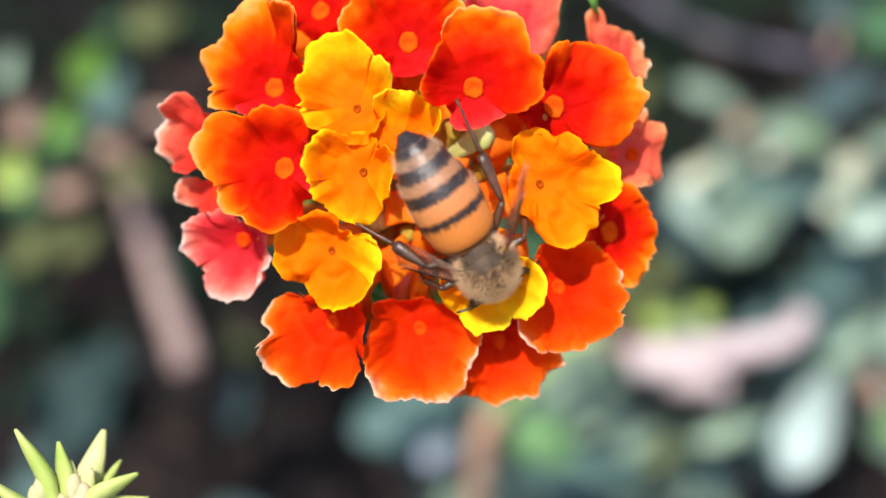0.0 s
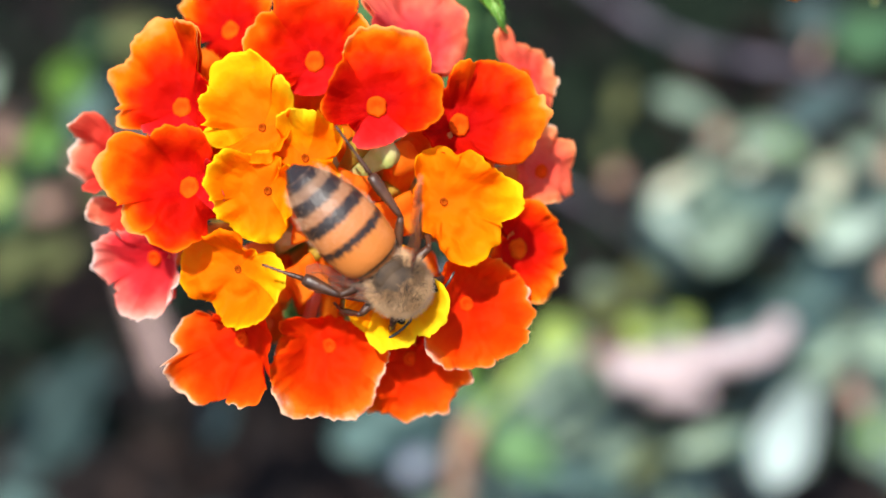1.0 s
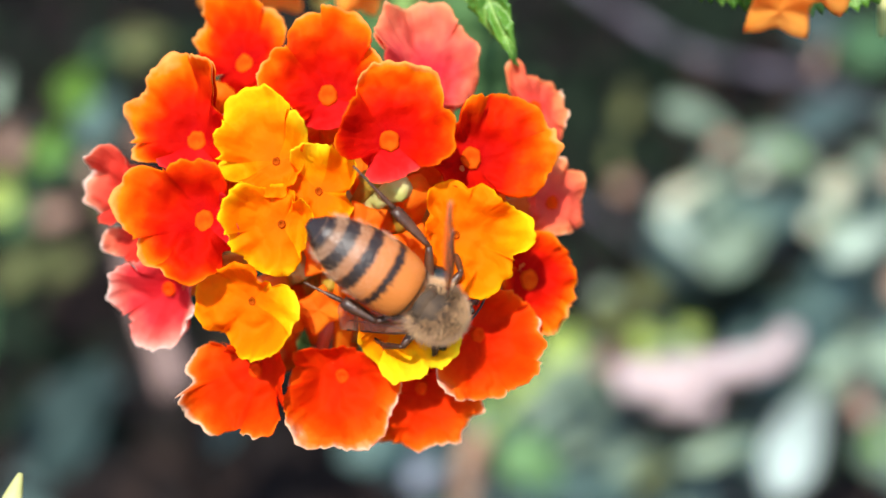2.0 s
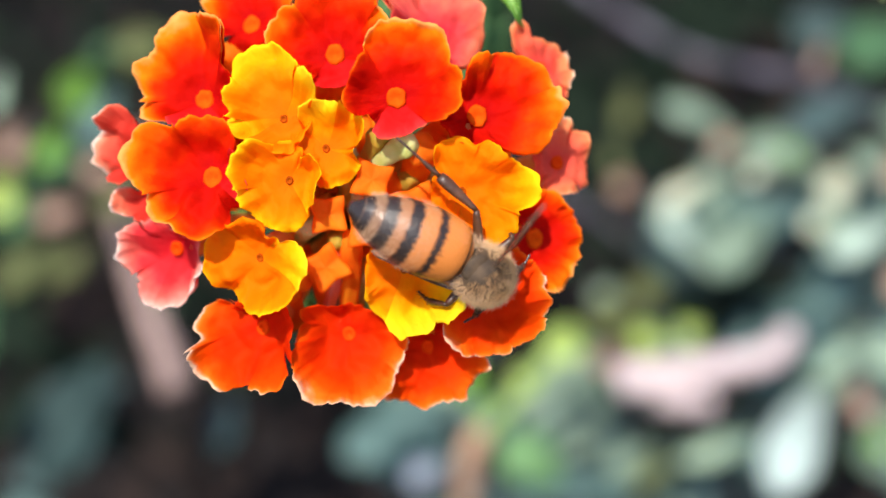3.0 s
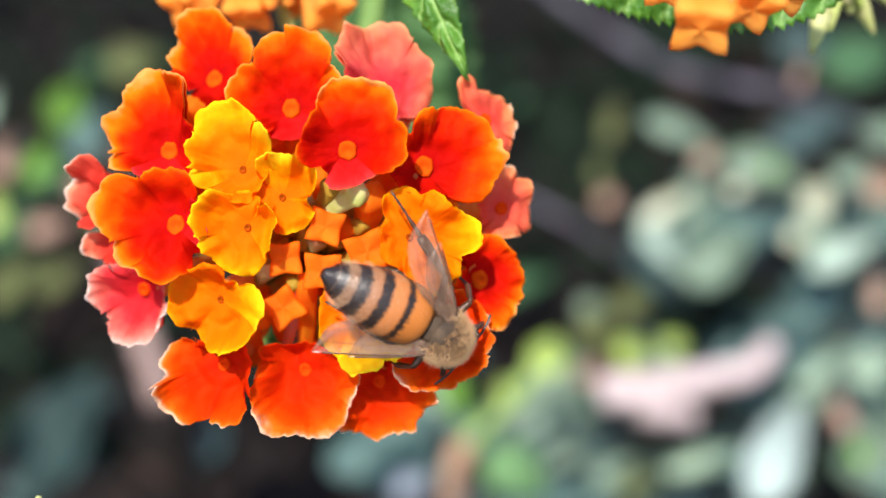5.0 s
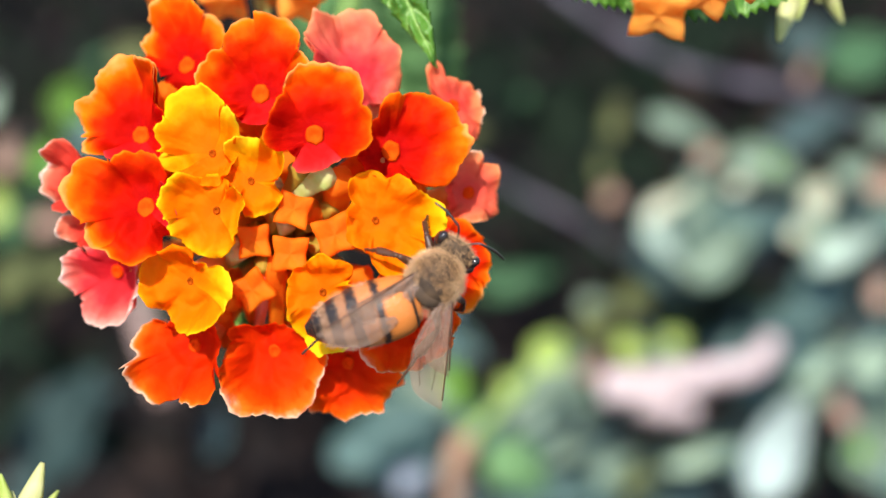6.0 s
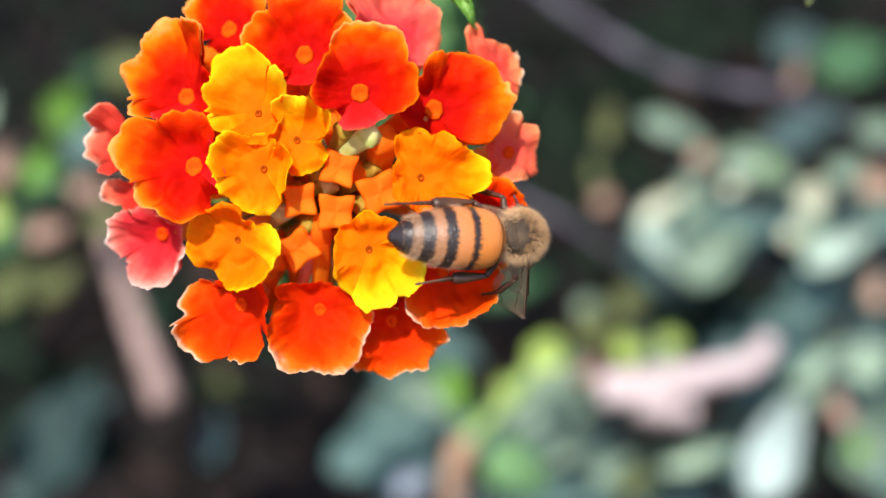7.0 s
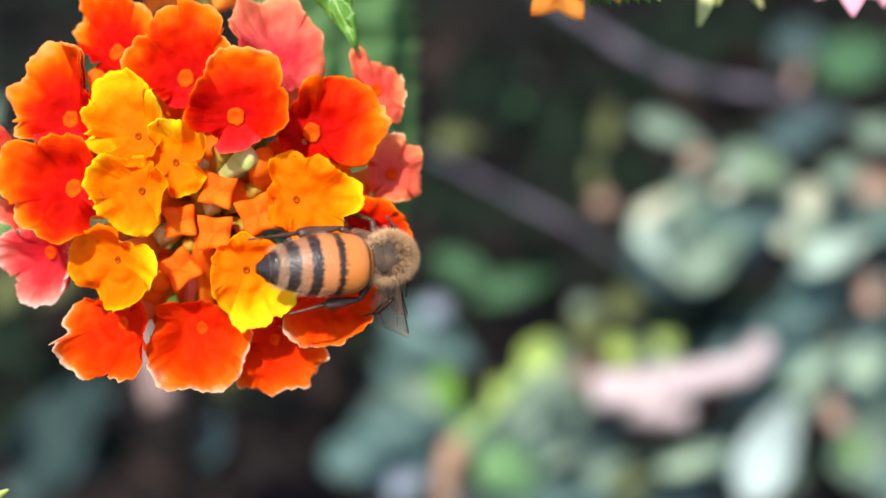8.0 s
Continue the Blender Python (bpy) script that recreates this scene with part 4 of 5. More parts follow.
bud_head("young lantana head of orange and salmon buds", (35.4, -24.0, 23.8), [
    ("open", (-4.2, -6.0, -10.4), 4.3, 2),
    ("open", (-0.0, -4.0, -8.6), 3.8, -25),
    ("open", (3.6, -2.0, -7.1), 3.4, -40),
    ("open", (-6.2, -2.0, -6.7), 3.2, 15),
    ("salmon", (-4.6, -5.0, -7.8), 3.4, 5),
    ("salmon", (-1.8, -3.0, -7.1), 3.4, 0),
    ("open", (1.2, -4.0, -5.3), 4.0, 0),
    ("salmon", (-3.3, -6.0, -5.4), 4.0, 30),
])
bud_head("orange lantana buds above the open flower head", (-5.0, 0.0, 27.3), [
    ("open", (-6.2, -2.0, -6.5), 3.8, 25),
    ("open", (-0.5, 0.0, -6.8), 4.0, 10),
    ("open", (7.5, -2.0, -7.0), 4.2, -30),
    ("tip", (1.6, 0.0, -4.4), 3.4, 0),
    ("tip", (-3.8, 0.0, -4.9), 3.4, 0),
    ("open", (4.6, 2.0, -5.0), 3.4, 10),
    ("green", (2.7, 4.0, -5.7), 3.0, 0),
])
bud_cluster((50.7, -1.0, 25.7), [(-3.7, -2.1, -9.4), (-1.6, -0.7, -7.1), (3.1, 0.7, -7.2), (5.2, 2.1, -4.2), (-4.5, -1.4, -5.1), (0.7, 0.0, -5.4), (5.5, 1.4, -1.9), (1.2, -2.1, -5.3)], "pale green and cream closed buds, slightly out of focus", 1.0, [CREAM_BRACT, LIME_BRACT, CREAM_BRACT], 8)
swaying = bud_cluster((-25.1, -17.0, -26.0), [(-2.8, -2.1, 7.2), (-0.1, -0.7, 6.1), (2.9, 0.7, 6.8), (3.8, 2.1, 4.3), (5.9, -1.4, 3.9), (0.6, 0.0, 4.6), (-2.5, 1.4, 3.7), (-4.7, -2.1, 3.5), (2.3, -0.7, 4.1), (6.2, 0.7, 1.7)], "yellow-green bud cluster with spiky bracts", 0.92, [LIME_BRACT, LIME_BRACT, CREAM_BRACT], 8)
pink_head(((61.9, -2.0, 18.6), (65.6, 0.0, 19.9), (64.0, 0.0, 21.9)))



# ---- background plants ----
def stem(parent, points, r0, r1, mat, name="stem"):
    line = smooth_line(points, 6)
    n = len(line)
    return mesh_part(name, *tube_mesh(line, [r0 + (r1 - r0) * i / (n - 1) for i in range(n)], 8), mat, parent)


rnd = random.Random(21)


def shrub(label, base, blades, mat=BARK):
    """A low plant: leaves at places along the line of sight (millimetres), each on its stem from one foot on the ground."""
    ob = tagged(new("garden_shrub"), label, "shrub", "garden shrubs")
    foot = Vector((base[0] * MM, base[1] * MM, 0))
    ob.matrix_world = Matrix.Translation(foot)
    for kind, at, length, width, roll, (nx, nz) in blades:
        v, f, vein = leaf_mesh(length, width, 0, 0.12, 0.12, 14, 4, 0.3, rnd.random() * 50)
        v = [(x, y - length / 2, z) for x, y, z in v]
        lf = mesh_part("leaf", v, f, LEAF[kind], ob, attrs={"vein": vein})
        m = VIEW @ Matrix.Translation(Vector(at) * MM) @ facing(nx + rnd.uniform(-.3, .3), nz + rnd.uniform(-.2, .3)) @ pose(0, 0, 0, 0, 0, roll - 90)
        lf.matrix_local = Matrix.Translation(-foot) @ m
        root = (lf.matrix_local @ Vector((0, -length / 2 * MM, -0.3 * MM))) / MM
        mid = Vector((root.x * 0.6, root.y * 0.6 + 25, root.z * 0.55))
        stem(ob, [(0, 0, -10), (root.x * 0.25, root.y * 0.25 + 15, root.z * 0.3), mid, root], 2.2, 0.9, mat)
    return ob


shrub("grey-green leafy shrub with broad pale leaves, out of focus", (200, 860), [
    ("grey", (131, 620, 74), 41, 17, -26, (-0.1, 0.6)),
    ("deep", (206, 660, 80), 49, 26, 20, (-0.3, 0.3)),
    ("grey", (179, 647, 57), 43, 23, -25, (-0.3, 0.2)),
    ("tan", (141, 607, 59), 13, 11, 0, (-0.2, 0.0)),
    ("cream", (120, 601, 36), 29, 11, 28, (-0.2, 0.2)),
    ("grey", (136, 614, 34), 32, 16, 30, (-0.2, 0.6)),
    ("pale", (119, 601, 15), 32, 17, -38, (0.3, 0.3)),
    ("grey", (149, 620, 13), 49, 25, 40, (0.3, 0.3)),
    ("teal", (176, 660, 30), 67, 26, 25, (0.1, 0.5)),
    ("pale", (203, 594, 14), 42, 16, 24, (-0.1, 0.3)),
    ("grey", (221, 634, 55), 33, 17, 40, (-0.1, 0.6)),
    ("teal", (195, 660, -28), 49, 35, 50, (-0.2, 0.6)),
    ("dark", (175, 686, -7), 45, 21, -15, (0.2, 0.1)),
    ("teal", (203, 634, -15), 53, 20, 15, (0.1, 0.1)),
    ("pale_grey", (194, 594, -40), 52, 12, 24, (0.3, -0.1)),
    ("green", (176, 620, 57), 13, 8, 70, (0.2, 0.6)),
    ("cream", (156, 607, 45), 16, 8, 40, (0.0, 0.6)),
    ("cream", (182, 601, 20), 12, 11, 0, (-0.1, -0.0)),
    ("grey", (147, 647, 54), 26, 14, 30, (-0.3, -0.0)),
])
shrub("tall shrub of dim blue-green leaves, out of focus", (290, 900), [
    ("bright", (168, 581, -76), 69, 27, 56, (0.0, 0.5)),
    ("dark", (248, 739, 93), 49, 29, -20, (0.3, -0.0)),
    ("shade", (271, 766, 136), 67, 37, 30, (0.2, 0.4)),
    ("dark", (206, 766, 151), 40, 24, -30, (0.2, -0.0)),
    ("dark", (176, 792, 156), 45, 24, 40, (0.2, 0.0)),
    ("cream", (198, 620, 40), 19, 16, 60, (0.1, 0.0)),
    ("tan", (238, 647, 49), 20, 26, 80, (-0.1, 0.4)),
    ("tan", (221, 601, -5), 24, 10, 78, (0.3, 0.5)),
    ("tan", (204, 607, -62), 26, 12, 86, (0.2, 0.6)),
    ("pale_grey", (226, 620, -41), 38, 22, 20, (0.3, -0.1)),
    ("grey", (227, 634, -84), 47, 31, 60, (-0.3, 0.6)),
    ("dark", (214, 660, -96), 32, 26, -60, (0.1, 0.5)),
    ("pale_grey", (142, 634, -90), 42, 13, 15, (-0.1, -0.0)),
    ("dark", (152, 713, -23), 50, 28, 0, (-0.3, 0.6)),
    ("green", (218, 620, -84), 14, 11, 50, (0.0, 0.2)),
    ("grey", (237, 634, 75), 17, 25, 60, (-0.1, 0.6)),
    ("tan", (226, 739, 122), 23, 5, 70, (-0.2, 0.2)),
    ("dark", (238, 739, 105), 29, 16, 30, (0.1, 0.5)),
])
shrub("low plant with blue-green and lime leaves", (60, 840), [
    ("lime", (60, 568, -32), 20, 18, 70, (-0.3, 0.4)),
    ("lime", (44, 574, -49), 18, 13, 40, (0.3, 0.6)),
    ("green", (18, 581, -52), 28, 14, -70, (-0.2, -0.0)),
    ("mint", (45, 561, -84), 32, 26, -35, (-0.1, 0.3)),
    ("lime", (102, 594, -33), 18, 16, 10, (0.3, 0.3)),
    ("lime", (124, 607, -30), 15, 14, 40, (0.3, 0.6)),
    ("olive", (88, 620, -22), 22, 19, 60, (-0.3, -0.0)),
    ("olive", (109, 634, -11), 17, 20, 0, (-0.3, 0.6)),
    ("tan", (85, 620, -45), 11, 16, 80, (-0.3, 0.6)),
    ("grey", (68, 647, -71), 51, 26, 15, (-0.3, 0.6)),
    ("grey", (78, 620, -84), 41, 8, 24, (0.1, 0.6)),
    ("teal", (8, 686, -30), 57, 33, -25, (-0.2, 0.2)),
    ("white", (13, 660, -13), 17, 13, 0, (-0.0, -0.1)),
    ("teal", (-10, 673, -77), 56, 30, 20, (0.3, 0.4)),
    ("grey", (96, 620, -92), 27, 12, 30, (-0.3, 0.6)),
    ("teal", (-26, 634, -84), 42, 25, 30, (0.3, 0.6)),
    ("white", (-2, 607, -96), 20, 13, 20, (-0.3, 0.6)),
    ("tan", (17, 581, -91), 20, 12, 80, (0.3, -0.0)),
    ("olive", (110, 634, -100), 28, 14, 20, (0.1, 0.4)),
    ("teal", (70, 620, -106), 38, 16, -10, (-0.2, 0.3)),
    ("dark", (128, 620, -77), 44, 11, 22, (-0.3, 0.5)),
    ("grey", (95, 686, -14), 18, 12, 0, (0.1, -0.1)),
])
shrub("dim shrub of green leaves darkened for shade, out of focus", (90, 980), [
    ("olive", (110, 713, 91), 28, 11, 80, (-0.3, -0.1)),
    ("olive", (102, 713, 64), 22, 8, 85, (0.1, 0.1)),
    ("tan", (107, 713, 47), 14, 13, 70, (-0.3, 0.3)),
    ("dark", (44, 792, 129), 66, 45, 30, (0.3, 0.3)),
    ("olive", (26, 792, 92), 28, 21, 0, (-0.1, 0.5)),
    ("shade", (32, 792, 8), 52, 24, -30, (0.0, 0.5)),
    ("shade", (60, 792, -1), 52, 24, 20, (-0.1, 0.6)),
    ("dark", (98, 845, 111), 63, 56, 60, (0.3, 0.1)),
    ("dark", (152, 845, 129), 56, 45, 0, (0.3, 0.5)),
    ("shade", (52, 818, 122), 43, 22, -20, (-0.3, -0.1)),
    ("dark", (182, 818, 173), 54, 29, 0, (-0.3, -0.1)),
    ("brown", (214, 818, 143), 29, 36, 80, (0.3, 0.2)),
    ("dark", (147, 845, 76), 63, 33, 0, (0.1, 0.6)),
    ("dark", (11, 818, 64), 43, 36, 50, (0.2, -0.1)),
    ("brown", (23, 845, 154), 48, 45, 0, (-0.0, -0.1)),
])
shrub("dark plant with small bright green and yellowed leaves", (-210, 860), [
    ("green", (-167, 607, 87), 25, 19, 60, (0.3, -0.1)),
    ("green", (-182, 614, 61), 27, 12, 76, (0.0, 0.3)),
    ("lime", (-202, 601, 36), 23, 17, 80, (0.1, -0.0)),
    ("pale_grey", (-215, 634, 91), 31, 9, 88, (0.3, 0.4)),
    ("tan", (-213, 660, 69), 32, 15, 60, (0.3, 0.2)),
    ("tan", (-144, 660, 69), 35, 10, 14, (0.3, 0.5)),
    ("tan", (-170, 667, 50), 26, 14, -20, (-0.0, 0.2)),
    ("tan", (-193, 667, 31), 26, 14, 30, (0.3, 0.6)),
    ("olive", (-215, 673, 3), 39, 21, 40, (-0.3, 0.1)),
    ("teal", (-178, 686, 83), 36, 21, 70, (0.0, -0.1)),
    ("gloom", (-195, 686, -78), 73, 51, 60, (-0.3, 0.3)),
    ("olive", (-168, 713, 38), 38, 19, 0, (-0.1, 0.1)),
    ("dark", (-227, 713, -37), 47, 31, -40, (-0.2, -0.0)),
    ("brown", (-200, 739, -19), 59, 39, 30, (-0.3, 0.1)),
    ("dark", (-219, 660, -75), 26, 17, 70, (-0.1, 0.6)),
    ("dark", (-141, 792, 140), 56, 35, 0, (0.2, -0.0)),
    ("olive", (-172, 792, 133), 38, 17, 30, (0.3, 0.2)),
    ("brown", (-158, 792, 108), 49, 31, 0, (0.3, 0.0)),
    ("olive", (-199, 713, 7), 31, 13, 40, (0.2, -0.0)),
    ("teal", (-210, 660, -125), 38, 17, 0, (-0.3, -0.1)),
])
shrub("dry tan leaves under a bleached branch", (160, 800), [
    ("tan", (132, 627, -71), 33, 8, 24, (-0.3, 0.3)),
    ("tan", (88, 627, -44), 14, 11, 60, (0.3, 0.2)),
    ("tan", (168, 620, -35), 14, 8, 60, (-0.1, -0.1)),
])
# twigs and stems
twig = tagged(new("grey_twig"), "thin grey twig crossing the shrubs", "twig")
stem(twig, [VIEW @ (Vector(p) * MM) / MM for p in ((59, 792, 201), (106, 739, 150), (145, 713, 120), (180, 700, 108), (221, 713, 101), (341, 792, 58))], 3.2, 3.6, GREY_TWIG, "limb")
stem(twig, [VIEW @ (Vector(p) * MM) / MM for p in ((8, 792, 83), (51, 726, 53), (85, 713, 34), (109, 726, 19), (167, 818, -22))], 2.0, 2.2, GREY_TWIG, "shoot")
branch = tagged(new("dry_branch"), "bleached pinkish white dry branch lying in the shrubs", "branch")
stem(branch, [VIEW @ (Vector(p) * MM) / MM for p in ((87, 594, -52), (103, 594, -50), (121, 591, -48), (143, 594, -45), (160, 597, -41), (170, 605, -31))], 8.6, 6.0, PALE_WOOD, "limb")
stem(branch, [VIEW @ (Vector(p) * MM) / MM for p in ((105, 590, -57), (117, 590, -61), (130, 593, -64))], 9, 5, PALE_WOOD, "knot")
trunk = tagged(new("shrub_stem"), "brown woody shrub stem standing in the bed", "stem")
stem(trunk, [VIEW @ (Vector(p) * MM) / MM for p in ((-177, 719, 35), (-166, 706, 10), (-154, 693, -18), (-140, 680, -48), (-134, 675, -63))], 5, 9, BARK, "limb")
# the same stem below and above, its shade painted with near-black bark
stem(trunk, [VIEW @ (Vector(p) * MM) / MM for p in ((-134, 676, -62), (-136, 713, -94), (-142, 766, -155), (-155, 871, -368))], 9, 8, SHADED_BARK, "foot")
stem(trunk, [VIEW @ (Vector(p) * MM) / MM for p in ((-176, 718, 34), (-197, 752, 80), (-217, 779, 151))], 5, 3, SHADED_BARK, "shoot")
SPROUT = noisy("sprout_green", (0.2, 0.32, 0.07), (0.32, 0.44, 0.12), 200, 0.6, 0.3, 1800, 0.5, 0.0003, 0.1)
TAN_STEM = noisy("tan_stem", (0.3, 0.17, 0.1), (0.42, 0.27, 0.18), 200, 0.7, 0.2, 1800, 0.5, 0.0003)
sprout = tagged(new("green_sprout"), "pale green upright sprout", "sprout")
stem(sprout, [VIEW @ (Vector(p) * MM) / MM for p in ((61, 568, -30), (43, 573, -53), (20, 578, -78), (16, 607, -108), (2, 818, -360))], 2.6, 3.4, SPROUT, "limb")
stem(sprout, [VIEW @ (Vector(p) * MM) / MM for p in ((23, 577, -73), (18, 577, -85), (16, 601, -113), (6, 792, -348))], 5.5, 5, TAN_STEM, "shoot")


def spray(label, base, spots, kinds, n, seed, mat=SHADED_BARK, sizes=(11, 24)):
    """A shrub whose small leaves fill a box along the line of sight."""
    r = random.Random(seed)
    (x0, x1), (y0, y1), (z0, z1) = spots
    shrub(label, base, [(r.choice(kinds), (r.uniform(x0, x1), r.uniform(y0, y1), r.uniform(z0, z1)), r.uniform(*sizes), r.uniform(0.6 * sizes[0], 0.55 * sizes[1]), r.uniform(-90, 90), (r.uniform(-.4, .4), r.uniform(-.1, .7))) for k in range(n)], mat)


spray("dim shrub of olive and brownish leaves, out of focus", (-150, 940), ((-270, -60), (730, 830), (-70, 150)), ["olive", "dark", "brown", "brown", "dark", "shade"], 44, 31, SHADED_BARK, (24, 50))
spray("grey-green leafy shrub with many leaves, out of focus", (230, 960), ((130, 300), (690, 780), (-130, 40)), ["deep", "teal", "grey", "teal", "deep"], 64, 33, SHADED_BARK, (26, 54))
spray("tall shrub of dim leaves darkened for shade, out of focus", (300, 1040), ((140, 340), (760, 860), (20, 160)), ["dark", "dark", "brown", "deep"], 30, 43, SHADED_BARK, (26, 56))
spray("low dark plant of blue-green leaves", (-190, 900), ((-250, -110), (690, 760), (-160, -60)), ["deep", "dark", "dark", "brown"], 18, 37, SHADED_BARK, (26, 50))
spray("low plant of dim blue-green leaves", (30, 940), ((-40, 150), (690, 780), (-160, -50)), ["deep", "teal", "grey", "teal", "deep"], 46, 35, SHADED_BARK, (26, 54))


def litter():
    """Dead leaves, dark with painted shade, strewn over the bed, and a thicket of small leaves beyond it."""
    verts, faces, vein = [], [], []
    r = random.Random(5)
    base = leaf_mesh(30, 13, 0, 0.15, 0.2, 6, 2, 0.2, 1)
    for i in range(2200):
        x, y = r.uniform(-900, 900), r.uniform(0, 2200)
        m = Matrix.Translation((x, y, r.uniform(0, 14))) @ pose(0, 0, 0, r.uniform(-35, 35), r.uniform(-35, 35), r.uniform(0, 360)) @ Matrix.Scale(r.uniform(0.6, 1.5), 4)
        o = len(verts)
        verts += [tuple(m @ Vector(v)) for v in base[0]]
        faces += [tuple(q + o for q in f) for f in base[1]]
        vein += base[2]
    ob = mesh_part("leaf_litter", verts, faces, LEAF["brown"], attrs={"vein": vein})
    tagged(ob, "dry brown leaf litter on soil, shade painted into its colour", "leaf litter", kind="stuff")


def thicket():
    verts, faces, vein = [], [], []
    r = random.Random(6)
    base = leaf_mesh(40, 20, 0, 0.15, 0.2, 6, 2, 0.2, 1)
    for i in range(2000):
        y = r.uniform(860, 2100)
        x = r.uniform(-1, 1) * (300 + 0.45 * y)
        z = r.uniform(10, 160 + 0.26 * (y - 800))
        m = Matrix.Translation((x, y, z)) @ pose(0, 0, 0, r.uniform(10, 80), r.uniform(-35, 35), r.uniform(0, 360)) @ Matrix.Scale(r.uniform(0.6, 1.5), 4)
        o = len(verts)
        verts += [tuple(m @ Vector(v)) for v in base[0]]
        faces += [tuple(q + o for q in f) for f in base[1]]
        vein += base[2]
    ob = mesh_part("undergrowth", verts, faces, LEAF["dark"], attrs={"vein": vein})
    tagged(ob, "dense green undergrowth of small leaves, shade painted into their colour", "undergrowth", kind="stuff")


litter()
thicket()


# ---- motion ----
def motions():
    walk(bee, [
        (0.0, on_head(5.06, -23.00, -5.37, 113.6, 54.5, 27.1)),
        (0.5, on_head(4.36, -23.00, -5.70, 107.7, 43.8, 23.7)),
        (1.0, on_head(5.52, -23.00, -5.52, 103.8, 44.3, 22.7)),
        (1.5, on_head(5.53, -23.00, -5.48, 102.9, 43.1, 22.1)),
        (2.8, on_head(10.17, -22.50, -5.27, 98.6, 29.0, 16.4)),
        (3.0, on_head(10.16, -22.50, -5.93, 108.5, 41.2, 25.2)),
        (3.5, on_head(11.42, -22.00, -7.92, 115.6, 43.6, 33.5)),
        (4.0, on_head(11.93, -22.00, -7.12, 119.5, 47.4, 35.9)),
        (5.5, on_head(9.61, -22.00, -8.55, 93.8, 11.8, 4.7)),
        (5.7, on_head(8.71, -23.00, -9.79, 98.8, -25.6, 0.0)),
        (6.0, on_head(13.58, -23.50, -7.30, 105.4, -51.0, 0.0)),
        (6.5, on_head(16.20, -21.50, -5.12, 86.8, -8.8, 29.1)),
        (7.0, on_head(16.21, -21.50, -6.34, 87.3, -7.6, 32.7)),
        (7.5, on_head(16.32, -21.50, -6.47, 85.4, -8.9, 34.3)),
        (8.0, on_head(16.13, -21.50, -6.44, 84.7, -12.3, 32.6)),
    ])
    walk(swaying, [
        (0.0, on_head(-25.1, -17.0, -26.0)),
        (0.5, on_head(-26.0, -17.0, -30.1)),
        (1.0, on_head(-21.0, -17.0, -30.6)),
        (1.5, on_head(-24.1, -17.0, -24.9)),
        (2.2, on_head(-25.8, -17.0, -26.6)),
        (3.0, on_head(-24.5, -17.0, -31.8)),
        (3.5, on_head(-26.4, -17.0, -31.9)),
        (4.0, on_head(-28.5, -17.0, -25.9)),
        (4.8, on_head(-23.9, -17.0, -28.3)),
        (5.5, on_head(-21.6, -17.0, -28.6)),
        (6.0, on_head(-20.5, -17.0, -27.6)),
        (6.5, on_head(-23.1, -17.0, -30.3)),
        (7.0, on_head(-24.4, -17.0, -34.9)),
        (7.5, on_head(-20.7, -17.0, -34.2)),
        (7.7, on_head(-19.9, -17.0, -26.3)),
        (8.0, on_head(-20.1, -17.0, -28.8)),
    ])
    # the abdomen swings and bends at the waist
    walk(abdomen, [
        (0.0, pose(0, 0, 0, 0, 5.8, 0.0)),
        (0.5, pose(0, 0, 0, 0, 4.5, -5.0)),
        (1.0, pose(0, 0, 0, 0, 2.0, -1.6)),
        (1.5, pose(0, 0, 0, 0, 2.2, -4.6)),
        (2.8, pose(0, 0, 0, 0, 11.1, 20.5)),
        (3.0, pose(0, 0, 0, 0, 4.4, 19.7)),
        (3.5, pose(0, 0, 0, 0, 0.8, 13.1)),
        (4.0, pose(0, 0, 0, 0, 2.5, 21.3)),
        (5.5, pose(0, 0, 0, 0, 19.3, -11.3)),
        (5.7, pose(0, 0, 0, 0, -8.5, -29.1)),
        (6.0, pose(0, 0, 0, 0, -5.0, -33.8)),
        (6.5, pose(0, 0, 0, 0, -2.7, -4.2)),
        (7.0, pose(0, 0, 0, 0, -6.3, -10.3)),
        (7.5, pose(0, 0, 0, 0, -7.4, -7.9)),
        (8.0, pose(0, 0, 0, 0, -4.8, -10.8)),
    ])
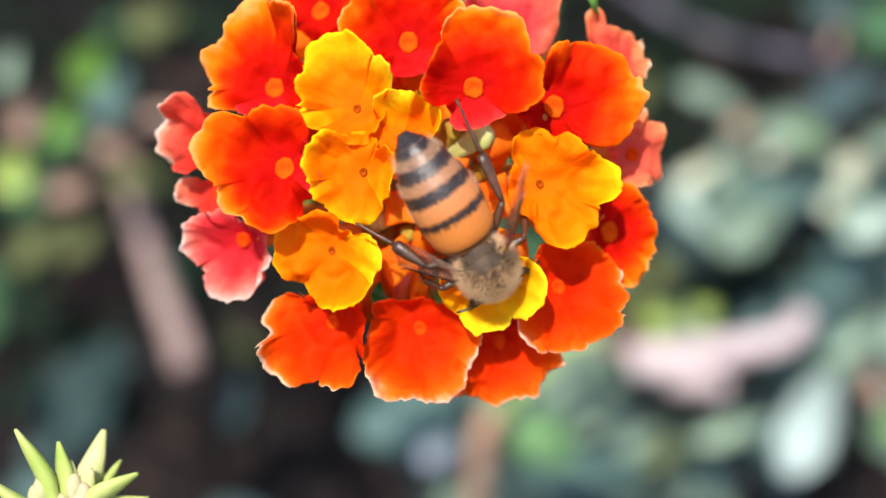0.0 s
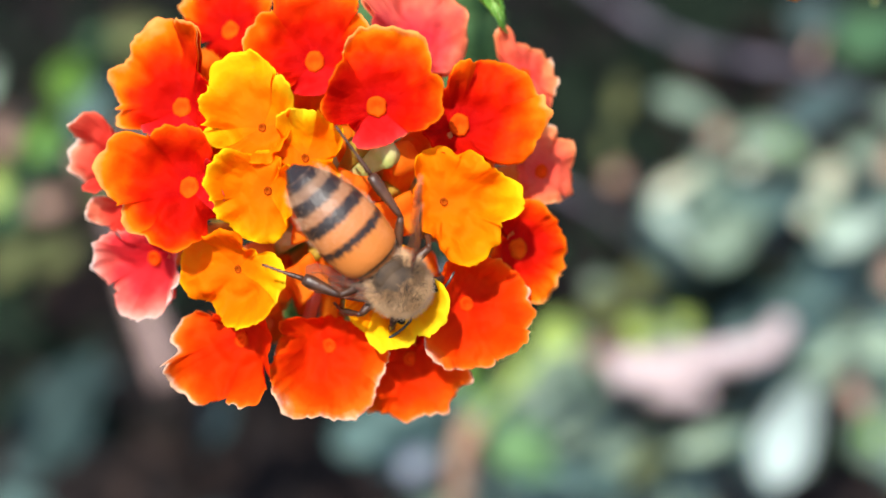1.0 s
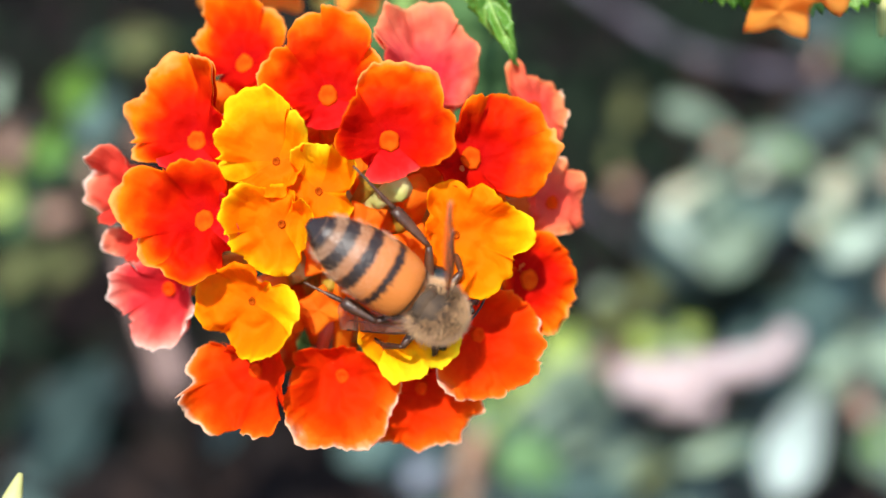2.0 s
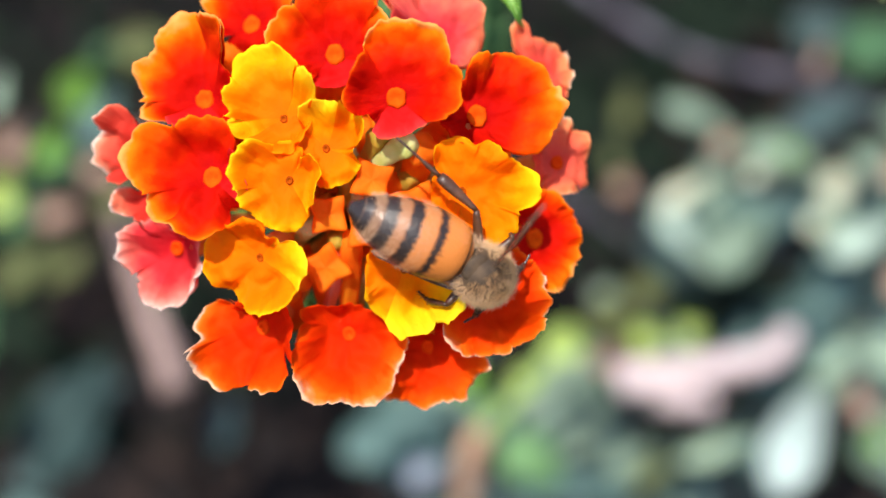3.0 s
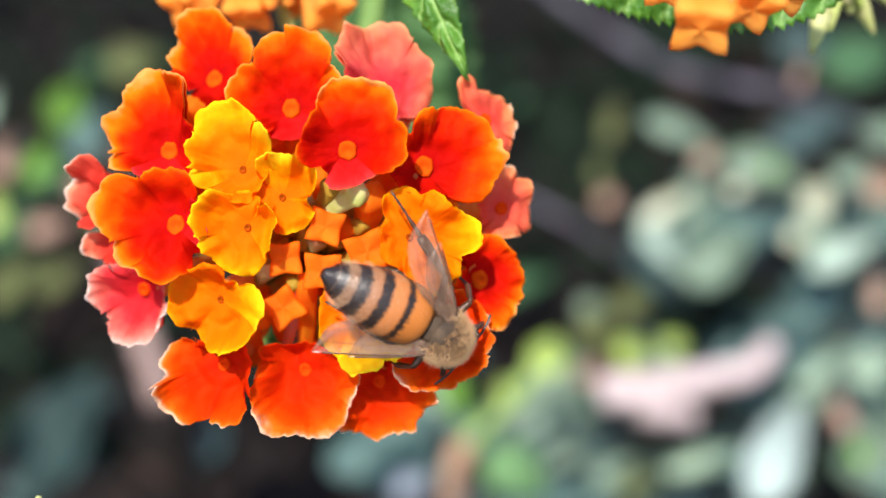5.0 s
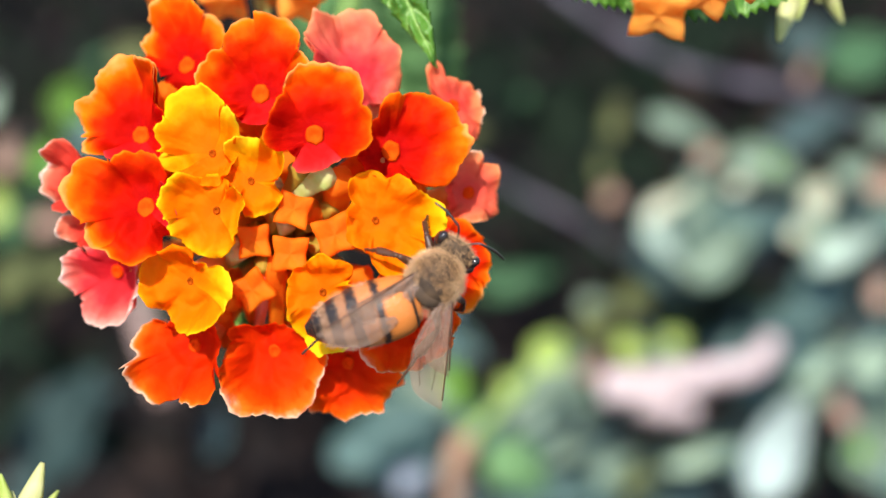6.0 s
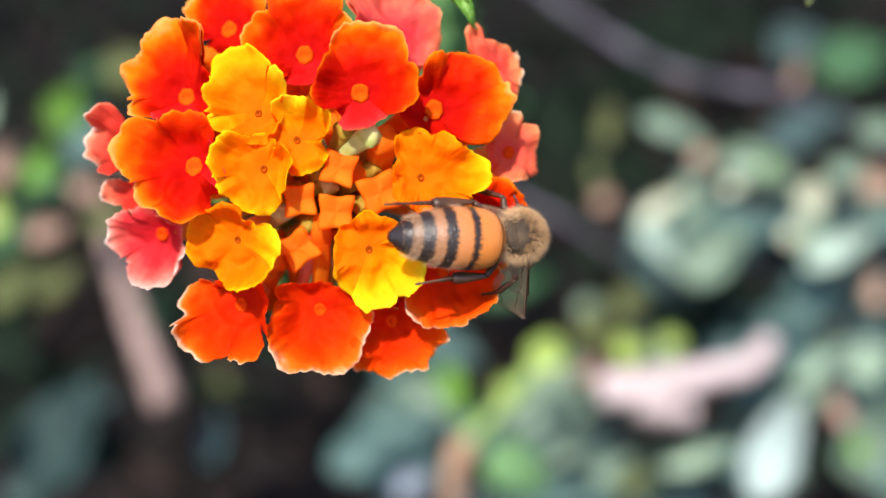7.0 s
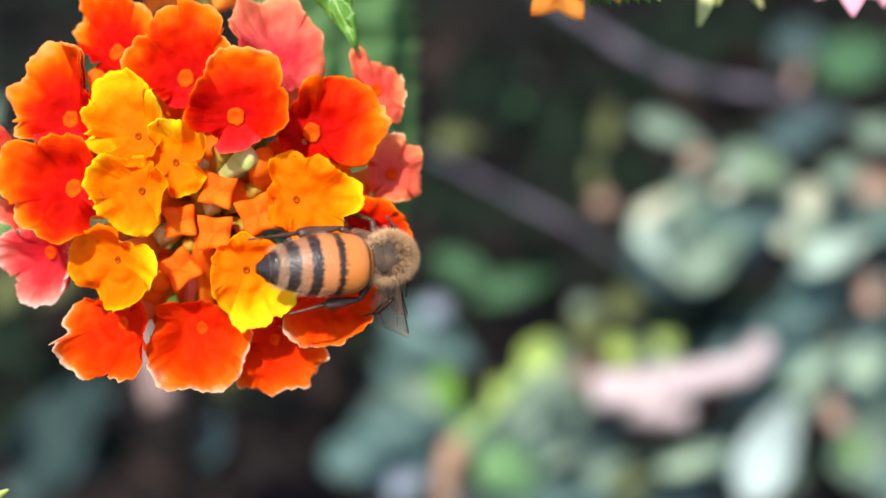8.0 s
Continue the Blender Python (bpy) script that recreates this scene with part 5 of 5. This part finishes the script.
    # wings: seconds, then spread, lift and twist of the left and of the right pair
    flaps = [
        (0.0, 33, 42, 65, 65, -60, 30), (0.5, 34, 42, 65, 62, -60, 30), (1.0, 36, 44, 65, 50, -60, 30), (1.5, 36, 44, 65, 50, -60, 30), (2.8, 50, 50, 55, 30, -45, 25), (3.0, 52, 58, 50, 25, -45, 25),
        (3.5, 50, 60, 50, 25, -45, 25), (4.0, 48, 60, 50, 25, -45, 25), (5.0, 30, 10, 25, 35, -10, 15), (5.5, 10, 6, 5, 50, -40, 10), (5.7, 14, 6, 5, 18, -5, 5), (6.0, 18, 8, 5, 32, -5, 5),
        (6.15, 40, -35, 15, 55, -20, -15), (6.3, 60, -70, 25, 88, -46, -52), (6.5, 60, -70, 25, 102, -52, -82), (7.0, 60, -70, 25, 118, -48, -57), (7.5, 60, -70, 25, 118, -48, -57), (8.0, 60, -70, 25, 116, -48, -57),
    ]
    for pair, extra in (("fore", 0), ("hind", 3)):
        walk(wings[pair + "L"], [(t, pose(1.5 * MM, 1.5 * MM, 1.3 * MM, 0, l2, -(l1 + extra)) @ pose(0, 0, 0, -l3)) for t, l1, l2, l3, r1, r2, r3 in flaps])
        walk(wings[pair + "R"], [(t, pose(1.5 * MM, -1.5 * MM, 1.3 * MM, 0, r2, r1 + extra) @ pose(0, 0, 0, r3)) for t, l1, l2, l3, r1, r2, r3 in flaps])
    # hind legs fold back and spread
    folds = [(0.0, 28, 5), (1.5, 27, 12), (2.8, 34, 35), (3.5, 44, 30), (4.2, 44, 30), (5.3, 8, 25), (5.5, 0, 25), (5.7, -20, 25), (6.0, 30, 25), (6.5, 30, 35), (8.0, 30, 35)]
    walk(legs["hindL"], [(t, pose(0.9 * MM, 1.1 * MM, -1.3 * MM, 0, 0, l)) for t, l, r in folds])
    walk(legs["hindR"], [(t, pose(0.9 * MM, -1.1 * MM, -1.3 * MM, 0, 0, -r)) for t, l, r in folds])
    # a middle leg reaches forward for a moment
    walk(legs["midL"], [(t, pose(2.0 * MM, 1.1 * MM, -1.4 * MM, x, 0, -z)) for t, x, z in ((0, 0, 0), (5.3, 0, 10), (5.5, 30, 45), (5.6, 30, 45), (5.8, 15, 5), (6.1, 15, -10), (6.5, 0, 0), (8, 0, 0))])
    # the head dips into the florets and comes up between them
    dips = [(0.0, 1), (1.5, 0.8), (2.8, 1), (4.2, 1), (5.5, 0.6), (5.7, 0.1), (6.0, 0), (6.5, 1), (8.0, 1)]
    walk(bee_head, [(t, pose((4.6 - 1.1 * d) * MM, 0, (-0.5 - 1.5 * d) * MM, 0, 25 + 45 * d, 0)) for t, d in dips])


motions()
